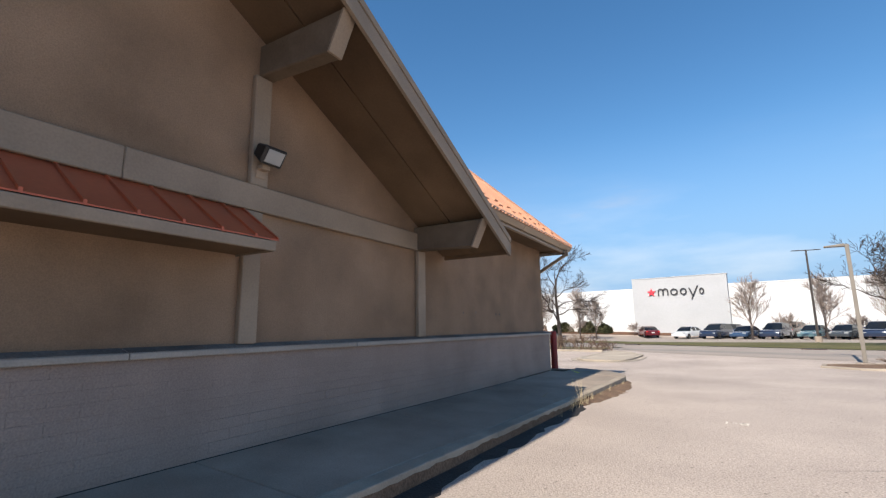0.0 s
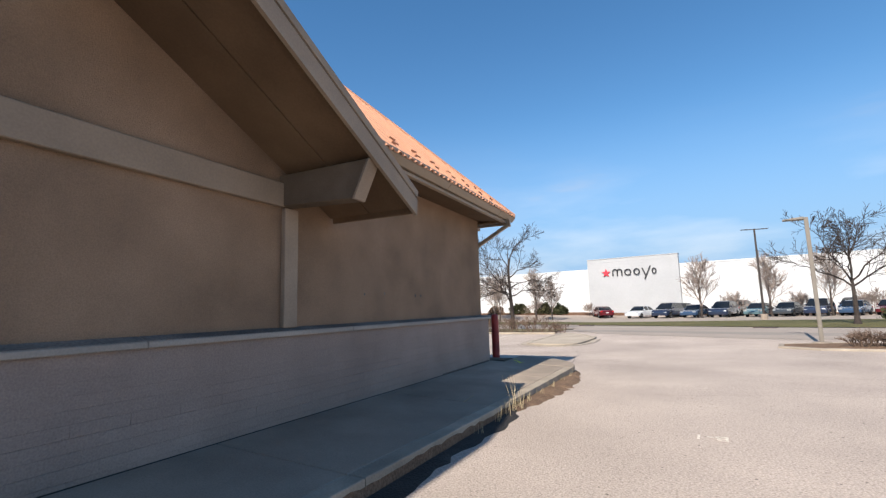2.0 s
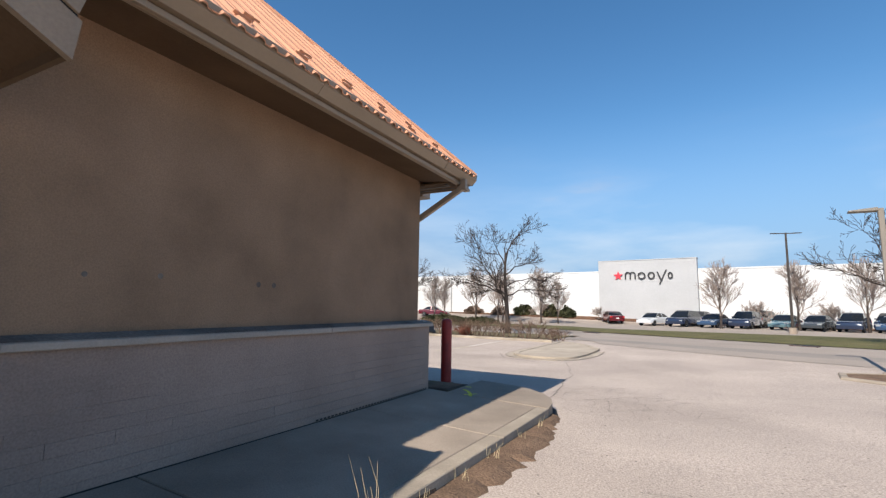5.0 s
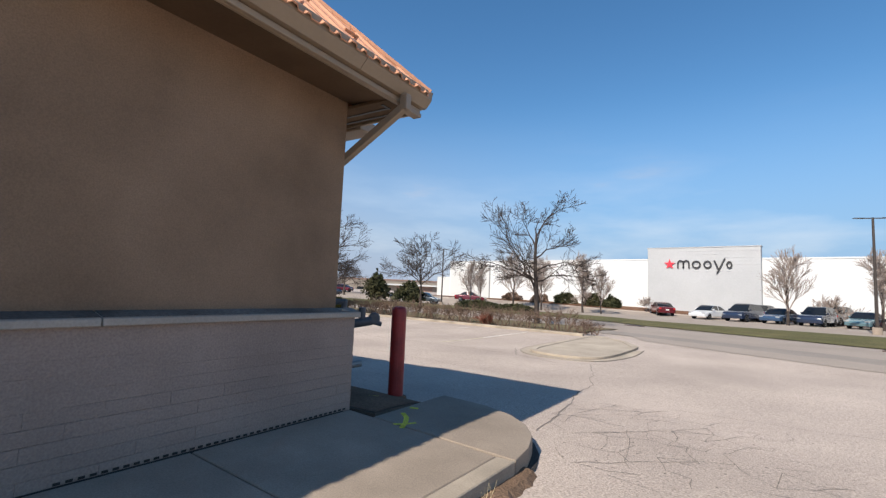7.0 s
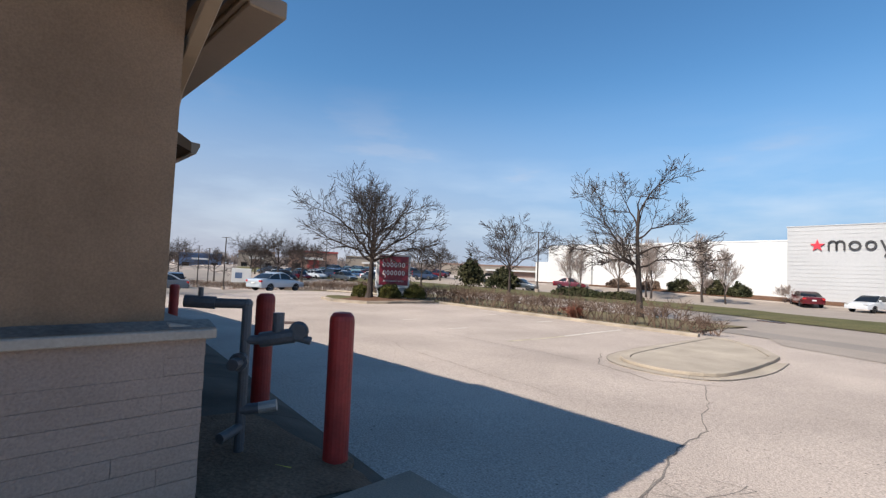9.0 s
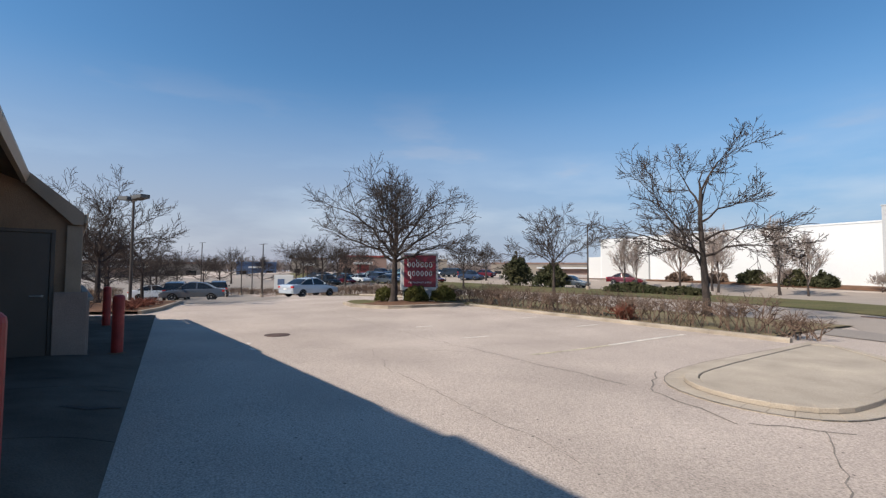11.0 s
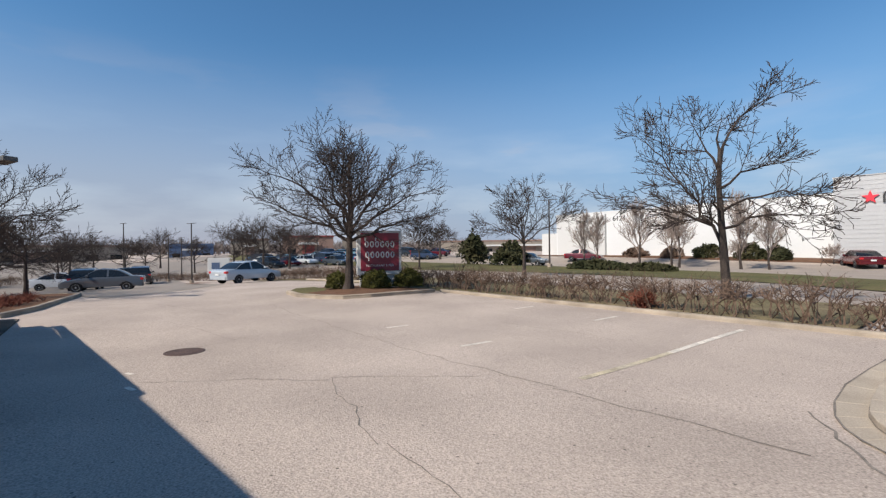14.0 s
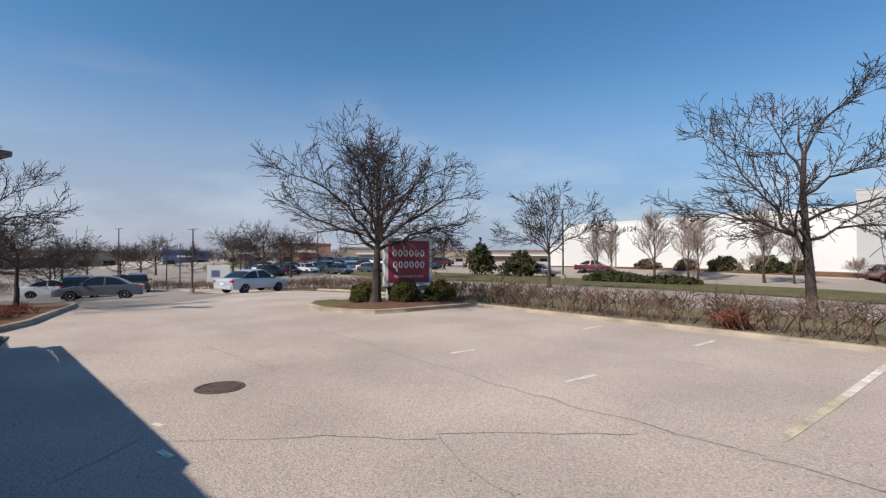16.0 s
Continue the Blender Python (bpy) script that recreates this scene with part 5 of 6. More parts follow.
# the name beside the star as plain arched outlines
def arch(x0, x1, z0, z1, t, bm, open_low=True, open_right=False):
    y0, y1 = -1.26, -1.14
    n = 8
    r = (x1 - x0) / 2
    cx = (x0 + x1) / 2
    zc = max(z0, z1 - r)
    pts = [Vector((cx - r * math.cos(math.pi * k / n), 0, zc + min(r, z1 - z0) * math.sin(math.pi * k / n))) for k in range(n + 1)]
    pts = [Vector((x0, 0, z0))] + pts + [Vector((x1, 0, z0))]
    for a, b in zip(pts, pts[1:]):
        d = (b - a)
        if d.length < 1e-4:
            continue
        d.normalize()
        q = Vector((-d.z, 0, d.x)) * t / 2
        prism([a + q + Vector((0, y0, 0)), b + q + Vector((0, y0, 0)), b - q + Vector((0, y0, 0)), a - q + Vector((0, y0, 0))], (0, y1 - y0, 0), bm)
    return bm


for x0, x1, z0, z1 in ((27.35, 27.95, 5.35, 6.28), (27.95, 28.55, 5.35, 6.28), (28.85, 29.8, 5.35, 6.28), (30.05, 30.9, 5.35, 6.28), (32.35, 32.95, 5.35, 6.2)):
    if x0 > 28.8:
        bm = glyph_ring(x0, z0, x1, z1, 0.16, -1.26, -1.14, n=16)
    else:
        bm = arch(x0, x1, z0, z1, 0.15, bmesh.new())
    part("name_shape", bm, DARK, block)
part("name_shape", prism([(31.1, -1.26, 6.28), (31.26, -1.26, 6.28), (31.68, -1.26, 5.2), (31.58, -1.26, 4.95)], (0, 0.12, 0)), DARK, block)
part("name_shape", prism([(32.15, -1.26, 6.5), (32.3, -1.26, 6.5), (31.5, -1.26, 4.75), (31.35, -1.26, 4.75)], (0, 0.12, 0)), DARK, block)
lettering("6124", 0.95, pose(1.6, -0.03, 5.55, 90, 0, 0), DARK, store, "house_number", 0.02)

for k, (x, y, w, h, m) in enumerate(((-16.6, 71.6, 3.0, 1.5, 0), (-20.6, 72.3, 3.4, 1.4, 0), (-24.5, 72.6, 2.6, 1.2, 1), (-29, 73.2, 3, 1.0, 1), (-14.2, 71.3, 2.4, 1.3, 0))):
    leafy("evergreen_shrub", ground_at(x, y), (w, 1.8, h), 1500, 40 + k, EVERGREEN if m == 0 else HEDGE_TWIG, "low spreading evergreen shrub along the store wall" if m == 0 else "low brown shrub along the store wall", leaf=0.09, group="shrubs along the store")
for k, (x, y, w, d, h) in enumerate(((-24.5, 54.5, 6.0, 2.0, 0.75), (-20.0, 53.6, 4.2, 1.8, 0.6), (16.0, 44.0, 6.0, 2.5, 0.9), (22.0, 42.0, 6.0, 2.5, 0.9))):
    leafy("juniper", ground_at(x, y, 0.05), (w, d, h), 2600, 60 + k, EVERGREEN, "low spreading dark juniper bed on the grass", leaf=0.09)
for k, (x, y, w, h) in enumerate(((-45.0, 61.0, 4.2, 4.0), (-38.2, 60.0, 5.4, 2.7), (-52, 70, 4.0, 3.6))):
    leafy("evergreen_tree", ground_at(x, y), (w, w * 0.9, h), 3000, 80 + k, EVERGREEN, "shaggy dark evergreen tree across the road", "tree", leaf=0.10, cone=0.85)


# ---- cars ----
PAINT = {}


def paint(name, colour):
    if name not in PAINT:
        PAINT[name] = mat("car_" + name, colour, 0.25, 0.03, 1.0, 20, 0.02, 0.0, metal=0.15)
        b = PAINT[name].node_tree.nodes["Principled BSDF"]
        b.inputs["Coat Weight"].default_value = 0.6
    return PAINT[name]


SEDAN = dict(l=4.55, w=1.78, wb=2.70, belt=((-2.27, 0.62), (-2.24, 0.90), (-1.75, 0.98), (-1.0, 0.96), (0.75, 0.93), (1.5, 0.82), (2.1, 0.70), (2.27, 0.52)),
             roof=((-1.62, 0.97), (-0.95, 1.36), (-0.25, 1.46), (0.35, 1.42), (1.12, 0.92)), r=0.32)
SUV = dict(l=4.75, w=1.92, wb=2.80, belt=((-2.36, 0.60), (-2.34, 1.08), (-1.75, 1.12), (-0.6, 1.10), (0.95, 1.06), (1.75, 1.0), (2.25, 0.86), (2.36, 0.55)),
           roof=((-2.22, 1.10), (-1.92, 1.62), (-0.6, 1.74), (0.25, 1.70), (1.15, 1.06)), r=0.37)


def curve_through(pts, n):
    """More points on a smooth curve through those given."""
    out = []
    for i in range(len(pts) - 1):
        p0, p1, p2, p3 = (Vector(pts[max(0, i - 1)]), Vector(pts[i]), Vector(pts[i + 1]), Vector(pts[min(len(pts) - 1, i + 2)]))
        for k in range(n):
            t = k / n
            q = 0.5 * (2 * p1 + (p2 - p0) * t + (2 * p0 - 5 * p1 + 4 * p2 - p3) * t * t + (3 * p1 - p0 - 3 * p2 + p3) * t ** 3)
            out.append((q.x, q.y))
    return out + [tuple(pts[-1])]


def car(shape, at, turn, body_mat, label, group=""):
    """A parked car, its nose towards +x of its own frame."""
    L, W, WB, R = shape["l"], shape["w"], shape["wb"], shape["r"]
    ob = thing("car", at, label, "car", group, turn=turn)
    low = 0.22
    axles = (-WB / 2, WB / 2)
    # lower body: side outline with wheel arches, swept across the width with rounded shoulders
    sill = []
    for ax in axles:
        for k in range(11):
            t = math.pi - math.pi * k / 10
            sill.append((ax + (R + 0.055) * math.cos(t), max(low, R + (R + 0.055) * math.sin(t))))
    belt = curve_through(list(shape["belt"]), 4)
    outline = [(-L / 2 + 0.05, low + 0.08)] + sill + [(L / 2 - 0.06, low + 0.08)] + belt[::-1]
    bm = bmesh.new()
    rows = []
    top = max(z for x, z in belt)
    for f, inset in ((-1, 0.11), (-0.985, 0.05), (-0.95, 0.015), (-0.88, 0.0), (-0.4, -0.012), (0.4, -0.012), (0.88, 0.0), (0.95, 0.015), (0.985, 0.05), (1, 0.11)):
        rows.append([bm.verts.new((x * (1 - inset * 0.4 * abs(x) / L), f * W / 2 * (1.0 if abs(f) < 0.9 else 1 - 0.05 * max(0.0, z - 0.6) / 0.4 - 0.04 * (abs(2 * x / L) ** 4)), z if z < 0.45 else z - inset * 0.55)) for x, z in outline])
    k = len(outline)
    for p, q in zip(rows, rows[1:]):
        for i in range(k):
            bm.faces.new((p[i], p[(i + 1) % k], q[(i + 1) % k], q[i]))
    bm.faces.new(rows[0])
    bm.faces.new(rows[-1][::-1])
    body = part("body", bm, body_mat, ob, smooth=True)
    # glasshouse and its roof
    cab = curve_through(list(shape["roof"]), 4)
    z0 = cab[0][1]
    glass = bmesh.new()

    def tumble(z):
        return W / 2 - 0.07 - 0.32 * max(0.0, z - z0)
    rows = [[glass.verts.new((x, f * tumble(z), z - (0.02 if abs(f) > 0.9 else 0.0))) for x, z in cab] for f in (-1, -0.8, 0.8, 1)]
    n = len(cab)
    glass.faces.new(rows[0])
    glass.faces.new(rows[-1][::-1])
    for p, q in zip(rows, rows[1:]):
        for i in range(n):
            glass.faces.new((p[i], p[(i + 1) % n], q[(i + 1) % n], q[i]))
    part("glasshouse", glass, GLASS, ob, "dark tinted glass", smooth=True)
    shell = bmesh.new()
    zt = max(z for x, z in cab)
    skin = [(x, z) for x, z in cab if z > z0 + 0.72 * (zt - z0)]
    rows = [[shell.verts.new((x, f * (tumble(z) + (0.008 if abs(f) > 0.9 else 0)), z + (0.012 if abs(f) < 0.9 else -0.02))) for x, z in skin] for f in (-1, -0.8, 0.8, 1)]
    for p, q in zip(rows, rows[1:]):
        for i in range(len(skin) - 1):
            shell.faces.new((p[i], p[i + 1], q[i + 1], q[i]))
    for f in (-1, 1):
        for j in range(len(cab) - 1):
            (xa, za), (xb, zb) = cab[j], cab[j + 1]
            shell.faces.new([shell.verts.new(p) for p in ((xa, f * (tumble(za) + 0.01), za - 0.02), (xb, f * (tumble(zb) + 0.01), zb - 0.02), (xb, f * (tumble(zb) + 0.015), max(z0, zb - 0.09)), (xa, f * (tumble(za) + 0.015), max(z0, za - 0.09)))])
        xm = -0.32
        shell.faces.new([shell.verts.new(p) for p in ((xm - 0.05, f * (tumble(z0) + 0.012), z0), (xm + 0.05, f * (tumble(z0) + 0.012), z0), (xm + 0.04, f * (tumble(zt) + 0.012), zt - 0.03), (xm - 0.06, f * (tumble(zt) + 0.012), zt - 0.03))])
    part("roof", shell, body_mat, ob, smooth=True)
    wheel = lathe([(R * 0.62, -0.10), (R * 0.97, -0.10), (R, -0.06), (R, 0.06), (R * 0.97, 0.10), (R * 0.62, 0.10)], 20)
    tyre_mesh = mesh_of(wheel, "tyre", TYRE)
    rim = lathe([(R * 0.62, -0.085), (R * 0.62, 0.085), (R * 0.5, 0.065), (R * 0.2, 0.075), (R * 0.08, 0.085)], 20)
    rim_mesh = mesh_of(rim, "rim", RIM)
    for ax in axles:
        for f in (-1, 1):
            wh = new("tyre", tyre_mesh)
            wh.parent = ob
            wh.matrix_local = pose(ax, f * (W / 2 - 0.12), R, -90 * f, 0, 0)
            c = new("rim", rim_mesh)
            c.parent = wh
            c.matrix_local = pose(0, 0, 0.02)
    for f in (-1, 1):
        zb = shape["belt"][1][1]
        part("tail_light", box(-L / 2 - 0.012, f * W * 0.40 - 0.13, zb - 0.20, -L / 2 + 0.16, f * W * 0.40 + 0.13, zb - 0.04, 0.02), LENS_RED, ob, "red tail light")
        part("headlight", box(L / 2 - 0.30, f * W * 0.38 - 0.16, 0.60, L / 2 - 0.03, f * W * 0.38 + 0.16, 0.72, 0.02), LENS_CLEAR, ob, "clear headlight")
        part("mirror", box(0.68, f * (W / 2 + 0.02) - 0.08, shape["belt"][3][1], 0.82, f * (W / 2 + 0.02) + 0.08, shape["belt"][3][1] + 0.13, 0.02), body_mat, ob)
    part("bumper", box(-L / 2 - 0.03, -W * 0.42, 0.30, -L / 2 + 0.1, W * 0.42, 0.55, 0.03), body_mat, ob)
    part("number_plate", box(-L / 2 - 0.045, -0.17, 0.58, -L / 2 - 0.02, 0.17, 0.70), WHITE, ob)
    return ob


SILVER = paint("silver_blue", (0.42, 0.46, 0.50))
car(SEDAN, ground_at(-37.2, 28.9), 108, SILVER, "pale silver-blue sedan parked beside the hedge")
car(SEDAN, ground_at(-43.0, 21.8), -108, paint("grey", (0.085, 0.09, 0.10)), "grey sedan on the lane of the car park")
black_suv = car(SUV, ground_at(-51.5, 22.0), 165, paint("black", (0.012, 0.012, 0.013)), "black sport utility vehicle with red tail lights", "cars of the western car park")
car(SUV, ground_at(-57.5, 27.0), 165, paint("charcoal", (0.03, 0.025, 0.026)), "dark estate car beside the black one", "cars of the western car park")
white_car = car(SEDAN, ground_at(-56.5, 20.9), 80, paint("white", (0.72, 0.73, 0.74)), "white sedan parked in the western car park", "cars of the western car park")
dark_car = car(SEDAN, ground_at(-60, 24.5), 80, paint("slate", (0.055, 0.065, 0.075)), "dark slate sedan parked beyond the mulched island", "cars of the western car park")
copy_thing(dark_car, pose(*ground_at(-66, 27.5), 0, 0, 80))["label"] = "black sedan parked far across the car park"
# rows in front of the store
red_car = car(SEDAN, ground_at(-8.0, 68.0, 0.03), 112, paint("red", (0.10, 0.006, 0.010)), "dark red sedan parked before the sign block", "cars at the store")
navy = car(SUV, ground_at(-0.1, 64.5, 0.03), 245, paint("navy", (0.02, 0.03, 0.06)), "dark navy sport utility vehicle at the store", "cars at the store")
blue = car(SEDAN, ground_at(2.8, 64.0, 0.03), 245, paint("blue", (0.04, 0.08, 0.15)), "blue sedan at the store", "cars at the store")
teal = car(SEDAN, ground_at(8.8, 63.0, 0.03), 245, paint("teal", (0.12, 0.20, 0.22)), "grey-green sedan at the store", "cars at the store")
dice = random.Random(8)
kinds = [white_car, black_suv, navy, blue, teal, dark_car, red_car]
names = {id(white_car): "white sedan at the store", id(black_suv): "black sport utility vehicle at the store", id(navy): "dark navy sport utility vehicle at the store", id(blue): "blue sedan at the store", id(teal): "grey-green sedan at the store", id(dark_car): "dark slate sedan at the store", id(red_car): "dark red sedan at the store"}
for x, y, k in ((-3.0, 60.4, 0), (5.3, 58.6, 2), (10.8, 57.6, 5), (13.2, 57.2, 2), (15.8, 56.8, 3), (18.3, 56.4, 6), (21.0, 56.0, 1), (23.6, 55.6, 4), (26.4, 55.2, 2), (7.0, 63.2, 1), (12.0, 62.6, 6), (17.0, 62.0, 2), (22, 61.5, 3), (1.5, 64.0, 5)):
    c = copy_thing(kinds[k], pose(*ground_at(x * 1.05, y + 5, 0.03), 0, 0, 245 + dice.uniform(-4, 4)))
    c["label"], c["group"] = names[id(kinds[k])], "cars at the store"
for x, y, k, tr in ((-34.2, 70.0, 6, 15), (-36.9, 62.0, 5, 12)):
    c = copy_thing(kinds[k], pose(*ground_at(x, y, 0.03), 0, 0, tr))
    c["group"] = "cars at the store"
# far rows to the west
for row in range(5):
    for k in range(11):
        if dice.random() < 0.25:
            continue
        x, y = -64 - row * 9 + dice.uniform(-0.4, 0.4), 44 + k * 2.9 + row * 3
        j = dice.choice((0, 0, 1, 2, 3, 4, 5, 6, 3, 0))
        c = copy_thing(kinds[j], pose(*ground_at(x, y), 0, 0, dice.choice((8, 188)) + dice.uniform(-3, 3)))
        c["label"], c["group"] = names[id(kinds[j])].replace("at the store", "in the far car park"), "cars of the far car park"


# ---- lamp posts ----
LAMP_GREY = mat("weathered_housing", (0.09, 0.088, 0.084), 0.5, 0.1, 2, 30, 0.05, 0.03)
def lamp_post(name, at, h, material, label, heads=1, square=True, turn=0.0, arm=0.5, r=0.06, footing=0.25, head=(0.5, 0.3, 0.12), head_mat=None):
    ob = thing(name, at, label, "lamp post", "lamp posts", turn=turn)
    part("footing", lathe([(0.28, -0.3), (0.28, footing), (0.25, footing + 0.03)], 16), CONCRETE, ob)
    bm = box(-r, -r, footing + 0.03, r, r, h, 0.01) if square else lathe([(r * 1.2, footing + 0.03), (r * 0.8, h)], 12)
    part("pole", bm, material, ob)
    for s in ((1, -1) if heads == 2 else (1,)):
        part("arm", box(min(0, s * arm), -0.03, h - 0.09, max(0, s * arm), 0.03, h - 0.02), material, ob)
        bm = prism([(s * arm, -head[1] / 2, h - 0.08), (s * (arm + head[0]), -head[1] / 2, h - 0.06), (s * (arm + head[0]), -head[1] / 2, h - 0.02), (s * arm, -head[1] / 2, h - 0.08 + head[2])], (0, head[1], 0), None, 0.012)
        if head_mat:
            bm = prism([(s * arm, -head[1] / 2, h - 0.04), (s * (arm + head[0]), -head[1] / 2, h + 0.02), (s * (arm + head[0]), -head[1] / 2, h + head[2]), (s * arm, -head[1] / 2, h - 0.04 + head[2])], (0, head[1], 0), None, 0.02)
        part("head", bm, head_mat or material, ob)
    return ob


lamp_post("street_lamp", ground_at(4.58, 22.1), 4.30, POLE_TAN, "tan square lamp post with one boxed head", 1, True, 170, 0.06, 0.060, 0.06, (0.6, 0.28, 0.10))
lamp2 = lamp_post("street_lamp", ground_at(-27.0, 16.3), 4.85, POLE_BROWN, "bronze lamp post with two boxed heads", 2, False, 205, 0.16, 0.06, 0.3, (0.70, 0.42, 0.19), LAMP_GREY)
tall = lamp_post("street_lamp", ground_at(7.6, 52.5), 8.2, POLE_BROWN, "tall dark lamp post with two flat heads", 2, False, 10, 0.5, 0.09, 0.5, (0.6, 0.3, 0.06))
for x, y, k in ((-31.0, 57.0, 0.85), (-47.5, 28.5, 0.62), (-60, 30.0, 0.6), (-62, 31.8, 0.58), (-92, 32, 0.95), (-82, 60, 0.9)):
    copy_thing(tall, pose(*ground_at(x, y), 0, 0, 10)).scale = (k, k, k)

# ---- far buildings to the west ----
def far_building(name, x, y, w, d, h, turn, wall, band, label, canopy=True):
    ob = tagged(new(name), label, "building", kind="structure")
    ob.matrix_world = pose(x, y, -1.4, 0, 0, turn)
    part("wall", box(-w / 2, 0, -1, w / 2, d, h), wall, ob)
    part("parapet", box(-w / 2 - 0.2, -0.3, h - 0.6, w / 2 + 0.2, -0.01, h + 0.15), band, ob)
    part("entrance", box(-w * 0.12, -0.6, 0, w * 0.12, -0.02, h * 0.62), band, ob)
    n = max(3, int(w / 7))
    for k in range(n):
        x0 = -w / 2 + (k + 0.25) * w / n
        if abs(x0 + w / n * 0.25) > w * 0.12:
            part("window", box(x0, -0.05, 0.6, x0 + w / n * 0.5, -0.005, h * 0.45), GLASS, ob)
    if canopy:
        part("canopy", box(-w * 0.2, -2.5, h * 0.62, w * 0.2, -0.61, h * 0.72), WHITE_WARM, ob)


far_building("far_store", -197, 73, 15, 18, 6.4, 72, BLUE_WALL, BLUE_WALL, "far low store with blue walls")
far_building("far_store", -180.5, 112.5, 20, 20, 9.6, 61, BRICK_WALL, RED_WALL, "far brown store with a red sign band")
far_building("far_store", -176, 140, 24, 20, 8.6, 57, BEIGE_WALL, BEIGE_WALL, "far beige shop wing")
far_building("far_store", -192, 93, 14, 14, 8.4, 65, BEIGE_WALL, BRICK_WALL, "far beige shop wing")
far_building("far_store", -150, 215, 80, 20, 8.0, 38, BEIGE_WALL, BRICK_WALL, "far long beige shopping centre")
far_building("far_store", -210, 30, 50, 20, 6.0, 85, BEIGE_WALL, BRICK_WALL, "far low beige shops")

# ---- west end: mulched island, fence, brush ----
def mound(name, points, material, lift, label):
    bm = bmesh.new()
    cx, cy = sum(p[0] for p in points) / len(points), sum(p[1] for p in points) / len(points)
    mid = bm.verts.new((cx, cy, gz(cx, cy) + lift + 0.06))
    rim = [bm.verts.new((x, y, gz(x, y) + lift)) for x, y in points]
    for p, q in zip(rim, rim[1:] + rim[:1]):
        bm.faces.new((mid, p, q))
    return tagged(part(name, bm, material), label, "island", kind="structure")


WEST = [(-22.6, 14.6), (-22.2, 16.3), (-24.0, 17.2), (-29.5, 18.7), (-32.5, 19.3), (-34.6, 18.8), (-35.5, 16.6), (-33, 13.2), (-27, 12.4)]
mound("island_west", WEST, MULCH, 0.11, "mulched island with bare trees west of the restaurant")
kerb_run(WEST[1:7], "kerb_island_west", "concrete kerb of the western island", back=1, piece=1.2)
mound("island_lamp", [(4.0, 19.9), (3.2, 20.6), (3.4, 21.6), (5.5, 22.3), (12, 21.5), (12, 18.9)], SOIL, 0.05, "bare island at the foot of the lamp post")
kerb_run([(12, 18.7), (4.0, 19.8), (3.1, 20.6), (3.3, 21.7), (5.4, 22.45)], "kerb_island_lamp", "low kerb round the lamp post's island", back=-1, piece=1.0, h=0.06)
hedge("brush", (5.0, 20.6, 0), (10.5, 20.2, 0), 1.3, 0.7, 110, 91, "bare brown brush beside the lamp post")
hedge("brush", (-23.0, 15.6, 0), (-27.5, 17.2, 0), 1.2, 0.55, 70, 92, "low rusty brush on the western island", RED_TWIG)
hedge("brush", (-24.5, 13.9, 0), (-34.0, 15.4, 0), 2.0, 1.1, 40, 93, "tangled bare brush behind the fence")
mound("island_far", [(-41.6, 27.4), (-40.8, 26.0), (-39.4, 25.8), (-39.0, 27.2)], MULCH, 0.10, "small kerbed island beyond the parked sedan")
hedge("far_hedge", (-52, 34, 0), (-64, 31, 0), 2.0, 0.9, 25, 94, "clipped brown hedge in the western car park")
hedge("far_hedge", (-66, 33, 0), (-70, 22, 0), 2.0, 1.2, 25, 95, "clipped brown hedge in the western car park")
hedge("far_hedge", (-60, 27, 0), (-66, 40, 0), 2.2, 1.1, 25, 96, "clipped brown hedge in the western car park")
hedge("far_hedge", (-58, 14, 0), (-72, 19, 0), 2.4, 1.3, 25, 97, "straggling brown hedge in the western car park")
shop_sign = thing("small_sign", ground_at(-58.5, 34.5), "small white signboard on a low base in the car park", "sign", turn=60)
part("board", box(-1.1, -0.1, 0.7, 1.1, 0.1, 2.4, 0.03), WHITE_WARM, shop_sign)
part("panel", box(-0.7, -0.115, 1.2, 0.1, -0.102, 1.9), BLUE_WALL, shop_sign)
part("base", box(-0.9, -0.08, -0.1, 0.9, 0.08, 0.698), BEIGE_WALL, shop_sign)
fence = thing("fence", ground_at(-19.72, 14.3), "tall board fence behind the restaurant wing", "fence")
board = mesh_of(box(-0.07, -0.01, 0.02, 0.07, 0.01, 1.95, 0.004), "board", WOOD)
for k in range(16):
    b = new("board", board)
    b.parent = fence
    b.matrix_local = pose(-0.1 - k * 0.15, 0.0, 0)
for k in range(2):
    part("rail", box(-2.5, 0.012, 0.5 + k * 1.0, 0.0, 0.05, 0.6 + k * 1.0), WOOD, fence)

# ---- gas pipes at the corner ----
PIPE = mat("grey_pipe", (0.075, 0.082, 0.092), 0.5, 0.2, 6, 50, 0.1, 0.05)
gas = thing("gas_meter_pipes", (-4.27, 13.14, front_z(-4.27, 13.14)), "dark grey gas pipes and regulator beside the wall", "pipework", turn=48)
gp = gas.matrix_world.translation.z
def run_of(name, pts, r, parent=gas, material=PIPE):
    bm = bmesh.new()
    for p, q in zip(pts, pts[1:]):
        tube(p, q, r, r, 12, bm)
    for p in pts[1:-1]:
        bmesh.ops.create_uvsphere(bm, u_segments=10, v_segments=6, radius=r * 1.12, matrix=Matrix.Translation(p))
    return part(name, bm, material, parent)
run_of("riser", [(0, 0, -0.1), (0, 0, 1.06), (-0.22, -0.02, 1.06)], 0.035)
run_of("valve", [(-0.22, -0.02, 1.06), (-0.42, -0.06, 1.07)], 0.045)
run_of("valve_stem", [(-0.32, -0.04, 1.07), (-0.32, -0.04, 1.17)], 0.018)
run_of("stub", [(0, -0.03, 0.66), (0, -0.22, 0.66)], 0.04)
